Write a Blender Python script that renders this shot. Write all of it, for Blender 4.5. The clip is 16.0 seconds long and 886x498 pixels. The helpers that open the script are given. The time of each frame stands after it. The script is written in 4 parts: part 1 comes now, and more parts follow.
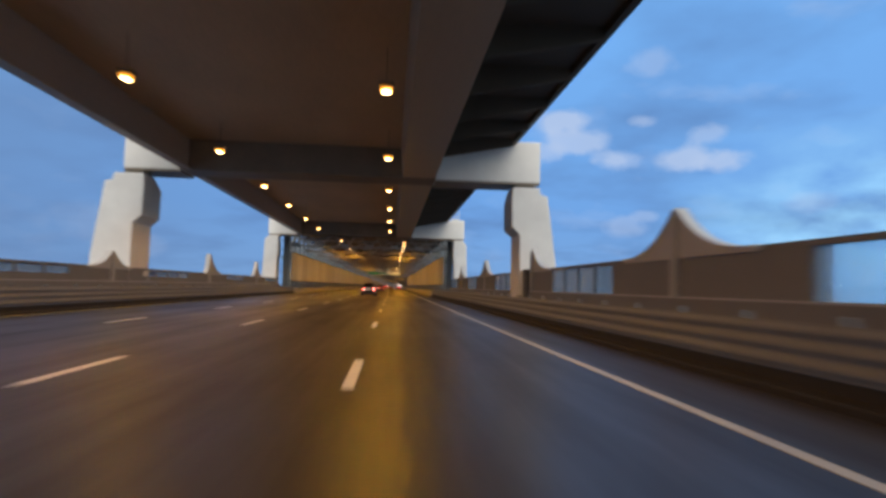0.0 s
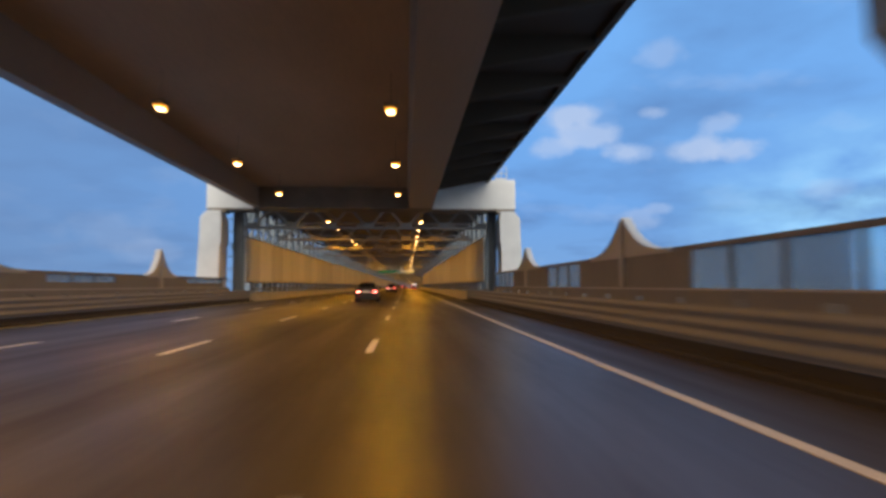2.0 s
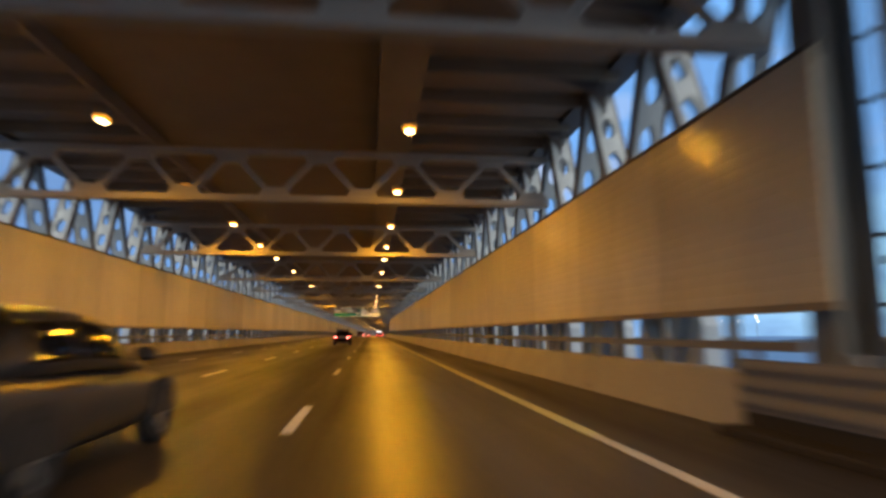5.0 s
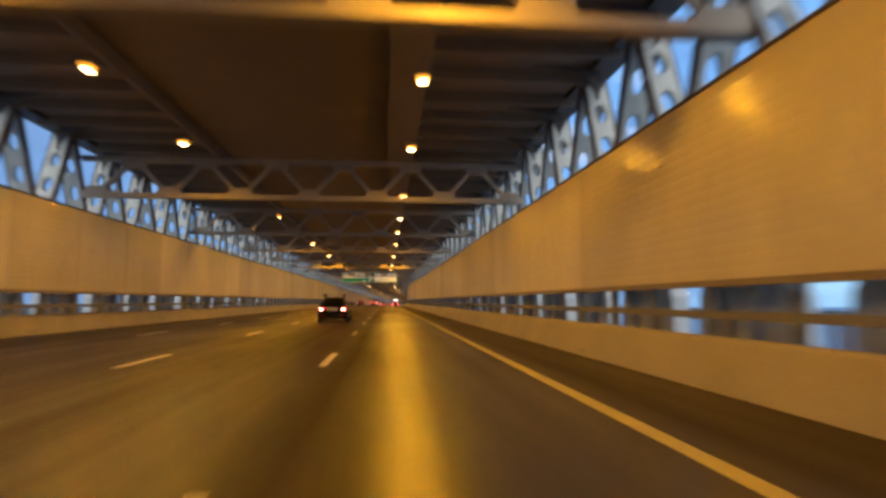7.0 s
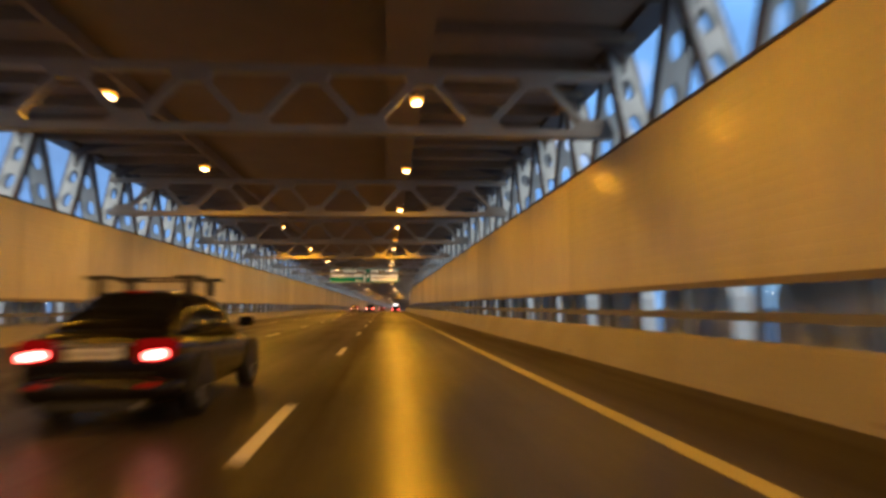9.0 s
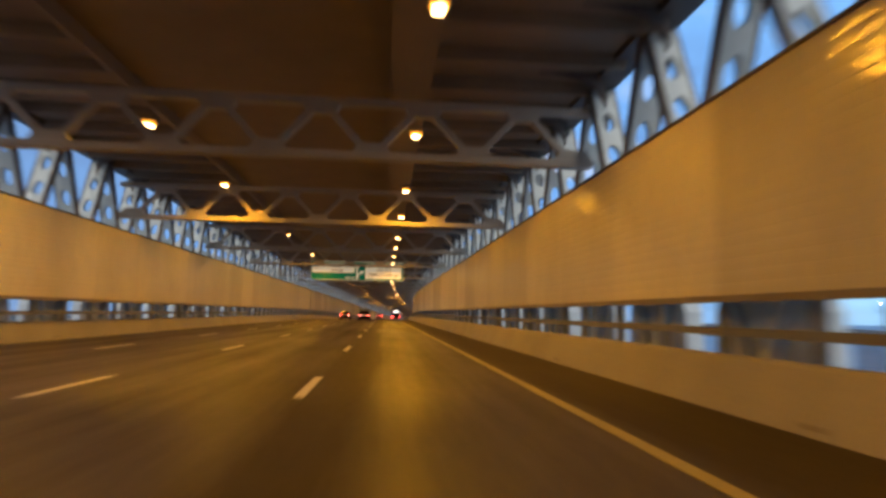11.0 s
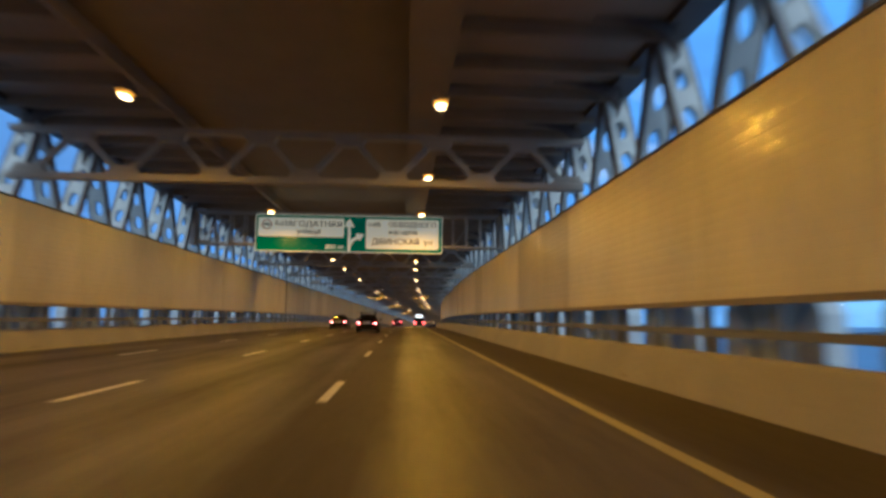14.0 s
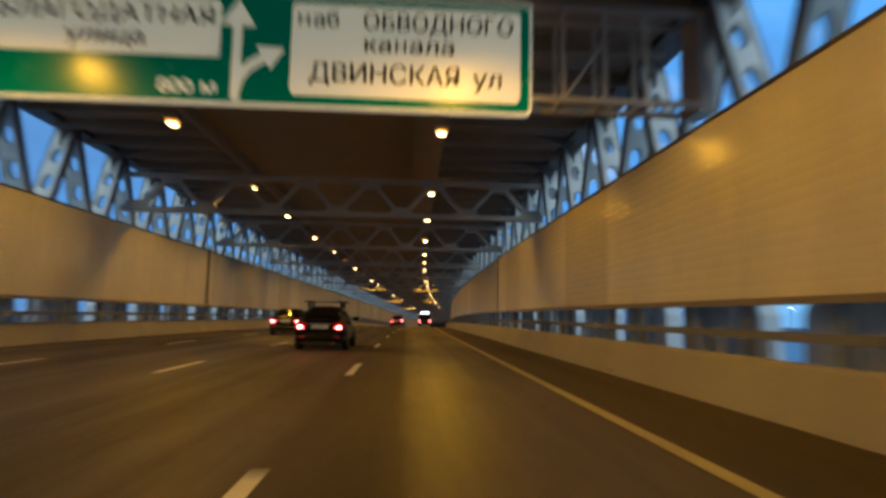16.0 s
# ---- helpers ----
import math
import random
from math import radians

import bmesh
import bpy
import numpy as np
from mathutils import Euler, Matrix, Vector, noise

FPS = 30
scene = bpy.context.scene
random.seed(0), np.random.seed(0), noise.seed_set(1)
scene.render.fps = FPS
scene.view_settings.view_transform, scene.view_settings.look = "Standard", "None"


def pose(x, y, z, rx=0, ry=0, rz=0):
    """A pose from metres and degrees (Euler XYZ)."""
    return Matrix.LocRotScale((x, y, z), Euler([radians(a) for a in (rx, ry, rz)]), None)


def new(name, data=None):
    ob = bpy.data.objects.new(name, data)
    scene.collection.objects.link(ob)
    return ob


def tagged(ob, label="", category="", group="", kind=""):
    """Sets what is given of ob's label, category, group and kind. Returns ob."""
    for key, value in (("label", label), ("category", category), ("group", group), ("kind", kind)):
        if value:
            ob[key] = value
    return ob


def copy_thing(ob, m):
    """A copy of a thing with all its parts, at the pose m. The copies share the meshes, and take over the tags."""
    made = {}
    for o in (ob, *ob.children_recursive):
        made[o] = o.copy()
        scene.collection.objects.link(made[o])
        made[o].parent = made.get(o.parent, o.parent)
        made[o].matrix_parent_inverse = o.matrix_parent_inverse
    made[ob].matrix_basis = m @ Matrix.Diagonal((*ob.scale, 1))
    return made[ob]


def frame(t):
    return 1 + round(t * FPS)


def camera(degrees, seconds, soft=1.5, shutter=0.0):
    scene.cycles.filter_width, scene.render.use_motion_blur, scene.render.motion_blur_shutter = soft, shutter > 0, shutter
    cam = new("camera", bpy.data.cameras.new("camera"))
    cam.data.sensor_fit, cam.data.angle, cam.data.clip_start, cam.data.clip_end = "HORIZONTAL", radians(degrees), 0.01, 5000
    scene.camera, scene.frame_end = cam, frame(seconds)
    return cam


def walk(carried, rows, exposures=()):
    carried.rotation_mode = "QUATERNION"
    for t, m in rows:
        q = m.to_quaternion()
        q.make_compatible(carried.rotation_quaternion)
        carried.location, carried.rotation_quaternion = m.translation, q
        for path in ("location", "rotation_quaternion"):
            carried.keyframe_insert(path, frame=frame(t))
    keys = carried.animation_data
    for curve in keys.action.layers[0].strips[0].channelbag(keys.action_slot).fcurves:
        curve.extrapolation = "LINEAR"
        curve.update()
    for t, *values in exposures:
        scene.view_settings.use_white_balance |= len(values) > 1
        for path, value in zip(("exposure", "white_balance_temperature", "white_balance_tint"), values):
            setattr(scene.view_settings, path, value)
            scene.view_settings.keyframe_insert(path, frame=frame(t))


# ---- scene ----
# camera and walk: seconds, place in metres, heading, pitch and roll in degrees
cam = camera(71.30, 16.0, soft=3.2, shutter=0.9)
PATH = [
    (0, 0.000, 0.000, 1.238, -4.757, 3.522, -1.415),
    (0.5, 0.048, 7.094, 1.238, -4.171, 3.745, -1.430),
    (1, 0.095, 14.187, 1.238, -3.469, 3.801, -0.172),
    (1.5, 0.143, 21.279, 1.238, -3.117, 3.585, 0.365),
    (2, 0.190, 28.371, 1.238, -3.441, 3.364, 0.177),
    (2.5, 0.238, 35.461, 1.238, -3.975, 3.831, 0.331),
    (3, 0.285, 42.551, 1.238, -4.952, 6.721, 0.346),
    (3.2, 0.304, 45.386, 1.238, -5.296, 7.725, 0.617),
    (5.3, 0.567, 75.152, 1.238, -6.815, 7.612, 0.282),
    (5.5, 0.592, 77.986, 1.238, -6.676, 6.863, 0.492),
    (6, 0.654, 85.071, 1.238, -5.888, 2.933, 0.643),
    (6.5, 0.704, 92.156, 1.238, -5.514, 4.618, 0.276),
    (7, 0.702, 99.238, 1.238, -5.240, 4.816, -0.122),
    (7.5, 0.700, 106.320, 1.238, -5.173, 4.974, -0.379),
    (8, 0.697, 113.400, 1.238, -5.132, 4.948, 0.133),
    (8.5, 0.695, 120.478, 1.238, -5.271, 5.361, -0.640),
    (9, 0.693, 127.555, 1.238, -5.330, 5.190, 0.544),
    (9.2, 0.692, 130.385, 1.238, -5.126, 5.339, 0.808),
    (11.3, 0.706, 160.089, 1.238, -5.458, 6.067, -0.995),
    (11.5, 0.708, 162.916, 1.238, -5.330, 6.156, -0.551),
    (12, 0.713, 169.983, 1.238, -5.083, 6.332, -1.008),
    (12.5, 0.717, 177.049, 1.238, -4.889, 6.375, -0.771),
    (13, 0.713, 184.113, 1.238, -4.428, 6.302, -1.061),
    (13.5, 0.697, 191.173, 1.238, -3.963, 6.356, -0.643),
    (14, 0.680, 198.230, 1.238, -3.613, 6.331, -0.559),
    (14.5, 0.663, 205.282, 1.238, -3.352, 6.228, -1.113),
    (15, 0.646, 212.331, 1.238, -3.303, 6.021, -1.198),
    (15.5, 0.630, 219.375, 1.238, -3.272, 5.988, -0.951),
    (16, 0.613, 226.415, 1.238, -3.462, 6.069, -1.144),
]
EXPOSURES = [(0.0, 0.12, 6650, 10), (3.0, 0.20, 6650, 10), (5.3, 0.42, 6800, 11), (7.5, 0.52, 6850, 11), (8.5, 0.50, 6800, 11), (9.0, 0.54, 6700, 11), (11.5, 0.46, 6900, 11), (12.5, 0.38, 5900, 7), (13.0, 0.35, 5550, 4), (13.5, 0.32, 5200, 3), (14.5, 0.23, 5250, 1), (16.0, 0.16, 5450, -2)]
walk(cam, [(t, pose(x, y, z, 90 + pitch, roll, yaw)) for t, x, y, z, yaw, pitch, roll in PATH], EXPOSURES)

# ---- world ----
world = bpy.data.worlds.new("dusk_sky")
scene.world = world
world.use_nodes = True
wn, wl = world.node_tree.nodes, world.node_tree.links
wn.clear()
w_out = wn.new("ShaderNodeOutputWorld")
w_bg = wn.new("ShaderNodeBackground")
w_bg.inputs["Strength"].default_value = 1.0
w_co = wn.new("ShaderNodeTexCoord")
w_sep = wn.new("ShaderNodeSeparateXYZ")
wl.new(w_co.outputs["Generated"], w_sep.inputs[0])


CLOUDS = [((0.262, 0.935, 0.262), 0.062, 0.85), ((0.278, 0.930, 0.232), 0.068, 0.75), ((0.232, 0.949, 0.216), 0.05, 0.6), ((0.338, 0.920, 0.200), 0.052, 0.8), ((0.435, 0.876, 0.200), 0.062, 0.8), ((0.474, 0.860, 0.194), 0.055, 0.75), ((0.456, 0.859, 0.234), 0.048, 0.5), ((0.367, 0.893, 0.258), 0.03, 0.5), ((0.372, 0.864, 0.338), 0.06, 0.35), ((0.355, 0.929, 0.100), 0.05, 0.4), ((0.385, 0.916, 0.116), 0.03, 0.4), ((0.570, 0.798, 0.130), 0.05, 0.35), ((-0.424, 0.902, 0.078), 0.09, 0.3), ((-0.378, 0.925, 0.050), 0.06, 0.35)]


def wmath(op, a, b=None, clamp=False):
    n = wn.new("ShaderNodeMath")
    n.operation, n.use_clamp = op, clamp
    for k, v in enumerate((a, b)):
        if v is None:
            continue
        if isinstance(v, (int, float)):
            n.inputs[k].default_value = v
        else:
            wl.new(v, n.inputs[k])
    return n.outputs[0]


def wmix(f, a, b):
    n = wn.new("ShaderNodeMix")
    n.data_type = "RGBA"
    for sock, v in ((n.inputs[0], f), (n.inputs[6], a), (n.inputs[7], b)):
        if isinstance(v, (tuple, int, float)):
            sock.default_value = v
        else:
            wl.new(v, sock)
    return n.outputs[2]


w_ramp = wn.new("ShaderNodeValToRGB")
for k, (p, c) in enumerate([(0.0, (0.18, 0.35, 0.65, 1)), (0.12, (0.15, 0.35, 0.74, 1)), (0.45, (0.165, 0.42, 0.87, 1)), (1.0, (0.11, 0.28, 0.61, 1))]):
    e = w_ramp.color_ramp.elements[k] if k < 2 else w_ramp.color_ramp.elements.new(p)
    e.position, e.color = p, c
w_up = wmath("MAXIMUM", w_sep.outputs[2], 0.0)
wl.new(w_up, w_ramp.inputs[0])
# clouds lie on a layer overhead: the direction is divided by its height
w_den = wmath("ADD", w_up, 0.16)
w_vec = wn.new("ShaderNodeCombineXYZ")
wl.new(wmath("DIVIDE", w_sep.outputs[0], w_den), w_vec.inputs[0])
wl.new(wmath("DIVIDE", w_sep.outputs[1], w_den), w_vec.inputs[1])
w_n1 = wn.new("ShaderNodeTexNoise")
w_n1.inputs["Scale"].default_value, w_n1.inputs["Detail"].default_value, w_n1.inputs["Roughness"].default_value = 1.5, 5, 0.5
wl.new(w_vec.outputs[0], w_n1.inputs["Vector"])
w_n2 = wn.new("ShaderNodeTexNoise")
w_n2.inputs["Scale"].default_value, w_n2.inputs["Detail"].default_value = 5.0, 6
wl.new(w_co.outputs["Generated"], w_n2.inputs["Vector"])
w_n3 = wn.new("ShaderNodeTexNoise")
w_n3.inputs["Scale"].default_value, w_n3.inputs["Detail"].default_value = 9.0, 5
w_n4 = wn.new("ShaderNodeTexNoise")
w_n4.inputs["Scale"].default_value, w_n4.inputs["Detail"].default_value = 22.0, 6
w_map = wn.new("ShaderNodeMapping")
w_map.inputs["Scale"].default_value = (1, 1, 2.2)
wl.new(w_co.outputs["Generated"], w_map.inputs[0])
wl.new(w_map.outputs[0], w_n3.inputs["Vector"])
w_map2 = wn.new("ShaderNodeMapping")
w_map2.inputs["Scale"].default_value = (1, 1, 1.25)
wl.new(w_co.outputs["Generated"], w_map2.inputs[0])
wl.new(w_map2.outputs[0], w_n4.inputs["Vector"])
dark = wmath("MULTIPLY", wmath("SUBTRACT", w_n1.outputs[0], 0.45), 3.2, True)
sky1 = wmix(wmath("MULTIPLY", dark, 0.75), w_ramp.outputs[0], (0.095, 0.19, 0.42, 1))
puff = wmath("MULTIPLY", wmath("SUBTRACT", w_n3.outputs[0], 0.55), 6.0, True)
sky2 = wmix(wmath("MULTIPLY", puff, 0.22), sky1, (0.42, 0.55, 0.80, 1))
# the bright band low on the right, and the afterglow behind the traveller
glow_r = wmath("MULTIPLY", wmath("SUBTRACT", w_sep.outputs[0], 0.38), 2.6, True)
low = wmath("SUBTRACT", 1.0, wmath("MULTIPLY", wmath("ABSOLUTE", wmath("SUBTRACT", w_up, 0.09)), 6.0, True))
sky3 = wmix(wmath("MULTIPLY", wmath("MULTIPLY", glow_r, low), wmath("MULTIPLY", wmath("SUBTRACT", w_n3.outputs[0], 0.30), 3.6, True)), sky2, (0.46, 0.90, 1.20, 1))
# heaped clouds: lumps of noise about a few directions
for d, r, lift in CLOUDS:
    n = wn.new("ShaderNodeVectorMath")
    n.operation = "DISTANCE"
    wl.new(w_map.outputs[0], n.inputs[0])
    n.inputs[1].default_value = (d[0], d[1], d[2] * 2.2)
    near = wmath("SUBTRACT", 1.0, wmath("DIVIDE", n.outputs[1], r), True)
    lump = wmath("MULTIPLY", wmath("SUBTRACT", wmath("ADD", near, wmath("MULTIPLY", wmath("SUBTRACT", w_n4.outputs[0], 0.5), 1.5)), 0.18), 2.0, True)
    sky3 = wmix(wmath("MULTIPLY", wmath("MULTIPLY", lump, wmath("MULTIPLY", near, 3.0, True)), lift), sky3, (0.42, 0.54, 0.78, 1))
left = wmath("MULTIPLY", wmath("SUBTRACT", wmath("MULTIPLY", w_sep.outputs[0], -1.0), 0.05), 1.8, True)
sky3 = wmix(wmath("MULTIPLY", left, 0.75), sky3, (0.13, 0.23, 0.44, 1))
back = wmath("MULTIPLY", wmath("SUBTRACT", wmath("MULTIPLY", w_sep.outputs[1], -1.0), 0.05), 1.6, True)
high = wmath("MULTIPLY", wmath("SUBTRACT", w_sep.outputs[2], 0.06), 3.2, True)
sky4 = wmix(wmath("MULTIPLY", back, high), sky3, (3.1, 2.95, 2.65, 1))
wl.new(sky4, w_bg.inputs["Color"])
wl.new(w_bg.outputs[0], w_out.inputs[0])

# ---- materials ----


def mat(name, base, rough=0.6, metal=0.0, vary=0.25, scale=3.0, fine=60.0, bump=0.15, tint=None, stretch=(1, 1, 1), spec=0.5, rvary=0.1):
    """Two scales of noise vary colour, roughness and relief."""
    m = bpy.data.materials.new(name)
    m.use_nodes = True
    n, l = m.node_tree.nodes, m.node_tree.links
    b = n["Principled BSDF"]
    co = n.new("ShaderNodeNewGeometry")
    mp = n.new("ShaderNodeMapping")
    mp.inputs["Scale"].default_value = stretch
    l.new(co.outputs["Position"], mp.inputs[0])
    big, small = n.new("ShaderNodeTexNoise"), n.new("ShaderNodeTexNoise")
    for t, s, d in ((big, scale, 4), (small, fine, 3)):
        t.inputs["Scale"].default_value, t.inputs["Detail"].default_value = s, d
        l.new(mp.outputs[0], t.inputs["Vector"])
    mixn = n.new("ShaderNodeMath")
    mixn.operation = "MULTIPLY_ADD"
    mixn.inputs[1].default_value = 0.35
    l.new(small.outputs[0], mixn.inputs[0])
    half = n.new("ShaderNodeMath")
    half.operation, half.inputs[1].default_value = "MULTIPLY", 0.65
    l.new(big.outputs[0], half.inputs[0])
    l.new(half.outputs[0], mixn.inputs[2])
    ramp = n.new("ShaderNodeValToRGB")
    t2 = tint or base
    lo = [max(0, c * (1 - vary)) for c in t2]
    hi = [min(1, c * (1 + vary)) for c in base]
    ramp.color_ramp.elements[0].position, ramp.color_ramp.elements[0].color = 0.2, (*lo, 1)
    ramp.color_ramp.elements[1].position, ramp.color_ramp.elements[1].color = 0.8, (*hi, 1)
    l.new(mixn.outputs[0], ramp.inputs[0])
    l.new(ramp.outputs[0], b.inputs["Base Color"])
    rr = n.new("ShaderNodeMapRange")
    rr.inputs[3].default_value, rr.inputs[4].default_value = max(0.02, rough - rvary), min(1, rough + rvary)
    l.new(big.outputs[0], rr.inputs[0])
    l.new(rr.outputs[0], b.inputs["Roughness"])
    b.inputs["Metallic"].default_value = metal
    b.inputs["Specular IOR Level"].default_value = spec
    if bump:
        bp = n.new("ShaderNodeBump")
        bp.inputs["Strength"].default_value, bp.inputs["Distance"].default_value = bump, 0.02
        l.new(small.outputs[0], bp.inputs["Height"])
        l.new(bp.outputs[0], b.inputs["Normal"])
    return m


def glow(name, color, strength, casts=False):
    m = bpy.data.materials.new(name)
    m.use_nodes = True
    n, l = m.node_tree.nodes, m.node_tree.links
    n.clear()
    o, e = n.new("ShaderNodeOutputMaterial"), n.new("ShaderNodeEmission")
    e.inputs[0].default_value, e.inputs[1].default_value = (*color, 1), strength
    l.new(e.outputs[0], o.inputs[0])
    m.cycles.emission_sampling = "FRONT" if casts else "NONE"
    return m


def glass(name, tint, rough=0.05):
    m = bpy.data.materials.new(name)
    m.use_nodes = True
    n, l = m.node_tree.nodes, m.node_tree.links
    n.clear()
    o, mx = n.new("ShaderNodeOutputMaterial"), n.new("ShaderNodeMixShader")
    tr, gl, fr = n.new("ShaderNodeBsdfTransparent"), n.new("ShaderNodeBsdfGlossy"), n.new("ShaderNodeFresnel")
    tr.inputs[0].default_value = (*tint, 1)
    gl.inputs["Roughness"].default_value = rough
    fr.inputs[0].default_value = 1.25
    l.new(fr.outputs[0], mx.inputs[0])
    l.new(tr.outputs[0], mx.inputs[1])
    l.new(gl.outputs[0], mx.inputs[2])
    # frosted: light from behind scatters through
    ts, m2 = n.new("ShaderNodeBsdfTranslucent"), n.new("ShaderNodeMixShader")
    ts.inputs[0].default_value = (*tint, 1)
    m2.inputs[0].default_value = 0.10
    l.new(mx.outputs[0], m2.inputs[1])
    l.new(ts.outputs[0], m2.inputs[2])
    l.new(m2.outputs[0], o.inputs[0])
    return m




def asphalt():
    """Wet asphalt: a film of water that lies in long patches, thin in the wheel tracks, and has dried further along the covered span."""
    m = mat("wet_asphalt", (0.030, 0.0235, 0.0178), 0.3, vary=0.22, scale=0.3, fine=1.4, bump=0, stretch=(1.2, 0.1, 1), spec=0.36)
    n, l = m.node_tree.nodes, m.node_tree.links
    bs = n["Principled BSDF"]

    def fn(op, *args, clamp=False):
        q = n.new("ShaderNodeMath")
        q.operation, q.use_clamp = op, clamp
        for k, v in enumerate(args):
            if isinstance(v, (int, float)):
                q.inputs[k].default_value = v
            else:
                l.new(v, q.inputs[k])
        return q.outputs[0]
    co = n.new("ShaderNodeTexCoord")
    sp = n.new("ShaderNodeSeparateXYZ")
    l.new(co.outputs["Object"], sp.inputs[0])
    x, y = sp.outputs[0], sp.outputs[1]

    def noise(sx, sy, detail, shift):
        mp, t = n.new("ShaderNodeMapping"), n.new("ShaderNodeTexNoise")
        mp.inputs["Scale"].default_value, mp.inputs["Location"].default_value = (sx, sy, 1.0), (shift, shift, 0.37)
        t.inputs["Scale"].default_value, t.inputs["Detail"].default_value = 1.0, detail
        l.new(co.outputs["Object"], mp.inputs[0])
        l.new(mp.outputs[0], t.inputs["Vector"])
        return fn("SUBTRACT", t.outputs[0], 0.5)
    streaks, patches, grain = noise(1.3, 0.05, 3, 3.1), noise(0.45, 0.13, 3, 7.7), noise(9.0, 2.2, 2, 1.3)

    def ramp(v, a, b):
        return fn("DIVIDE", fn("SUBTRACT", v, a), b - a, clamp=True)

    def hump(centre, half):
        return fn("SUBTRACT", 1.0, fn("DIVIDE", fn("ABSOLUTE", fn("SUBTRACT", fn("MULTIPLY_ADD", streaks, 0.35, x), centre)), half), clamp=True)
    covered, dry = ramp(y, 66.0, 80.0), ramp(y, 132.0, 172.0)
    side = fn("MULTIPLY", ramp(x, -0.2, -2.4), fn("MULTIPLY_ADD", covered, 0.3, 0.7))
    # water depth: 0 dry to 1 a full film
    wet = fn("MULTIPLY_ADD", covered, 0.16, 0.58)
    wet = fn("SUBTRACT", wet, fn("MULTIPLY", dry, 0.52))
    wet = fn("SUBTRACT", wet, fn("MULTIPLY", side, fn("MULTIPLY_ADD", dry, -0.40, 0.46)))
    wet = fn("ADD", wet, fn("MULTIPLY_ADD", streaks, 0.75, fn("MULTIPLY_ADD", patches, 0.50, fn("MULTIPLY", grain, 0.10))))
    wet = fn("ADD", wet, fn("MULTIPLY", fn("MULTIPLY", hump(0.5, 1.7), fn("SUBTRACT", 1.0, covered)), 0.22))
    # the left wheel track of the near lane is worn dull, and so is the shoulder past the edge line
    wet = fn("SUBTRACT", wet, fn("MULTIPLY", fn("MULTIPLY", hump(-0.05, 0.75), covered), 0.60))
    wet = fn("ADD", wet, fn("MULTIPLY", fn("MULTIPLY", hump(1.35, 1.0), covered), fn("MULTIPLY_ADD", dry, -0.15, 0.22)))
    shoulder = ramp(fn("MULTIPLY_ADD", patches, 0.9, x), 3.15, 3.75)
    wet = fn("SUBTRACT", wet, fn("MULTIPLY", shoulder, 0.45))
    wet = fn("MINIMUM", fn("MAXIMUM", wet, 0.0), 1.0)
    l.new(fn("MULTIPLY_ADD", wet, fn("MULTIPLY_ADD", covered, 0.22, 0.34), 0.08), bs.inputs["Specular IOR Level"])
    l.new(fn("MULTIPLY_ADD", wet, -0.27, 0.56), bs.inputs["Roughness"])
    ramp_out = bs.inputs["Base Color"].links[0].from_socket
    # base colour paler on the open approach, darker when covered, palest where dried
    pale = n.new("ShaderNodeVectorMath")
    pale.operation = "SCALE"
    l.new(ramp_out, pale.inputs[0])
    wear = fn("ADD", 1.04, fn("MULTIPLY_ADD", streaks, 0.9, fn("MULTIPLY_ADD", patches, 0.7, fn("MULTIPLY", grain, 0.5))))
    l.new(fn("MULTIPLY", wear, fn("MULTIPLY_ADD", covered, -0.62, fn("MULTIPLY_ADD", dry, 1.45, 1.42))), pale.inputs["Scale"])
    mx = n.new("ShaderNodeMix")
    mx.data_type = "RGBA"
    l.new(fn("MULTIPLY", shoulder, fn("MULTIPLY_ADD", dry, -0.36, 0.45)), mx.inputs[0])
    l.new(pale.outputs[0], mx.inputs[6])
    mx.inputs[7].default_value = (0.036, 0.028, 0.020, 1)
    l.new(mx.outputs[2], bs.inputs["Base Color"])
    return m


ASPHALT = asphalt()
SHOULDER = mat("grimy_asphalt", (0.034, 0.030, 0.027), 0.8, spec=0.15, vary=0.35, scale=0.6, fine=40, bump=0.2, stretch=(1, 0.3, 1))
PAINT = mat("road_paint", (0.62, 0.60, 0.55), 0.5, vary=0.25, scale=4, fine=35, bump=0.1)
PAINT_EDGE = mat("worn_edge_paint", (0.50, 0.46, 0.20), 0.5, vary=0.25, scale=1.3, fine=30, bump=0.1)
PAINT_WORN = mat("dull_edge_paint", (0.38, 0.33, 0.15), 0.6, vary=0.35, scale=0.8, fine=20, bump=0.1)
PAINT_GREYED = mat("greyed_edge_paint", (0.47, 0.42, 0.33), 0.5, vary=0.25, scale=1.3, fine=30, bump=0.1)
CONCRETE = mat("pale_concrete", (0.66, 0.65, 0.62), 0.8, vary=0.14, scale=0.9, fine=22, bump=0.15)
BARRIER = mat("barrier_concrete", (0.295, 0.272, 0.232), 0.75, vary=0.28, scale=1.0, fine=25, bump=0.15, stretch=(1, 0.6, 0.5))
STEEL_DARK = mat("dark_deck_steel", (0.215, 0.175, 0.130), 0.55, vary=0.3, scale=0.7, fine=14, bump=0.1)
# upward lamp light is put into both soffits' raised base colours
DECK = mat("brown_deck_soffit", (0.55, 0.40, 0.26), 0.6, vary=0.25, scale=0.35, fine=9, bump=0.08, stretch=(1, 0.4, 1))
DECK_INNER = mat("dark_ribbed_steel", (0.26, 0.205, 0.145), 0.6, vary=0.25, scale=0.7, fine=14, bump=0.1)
PALE_TRIM = mat("pale_trim_paint", (0.52, 0.52, 0.50), 0.6, vary=0.12, scale=1, fine=14, bump=0.05)
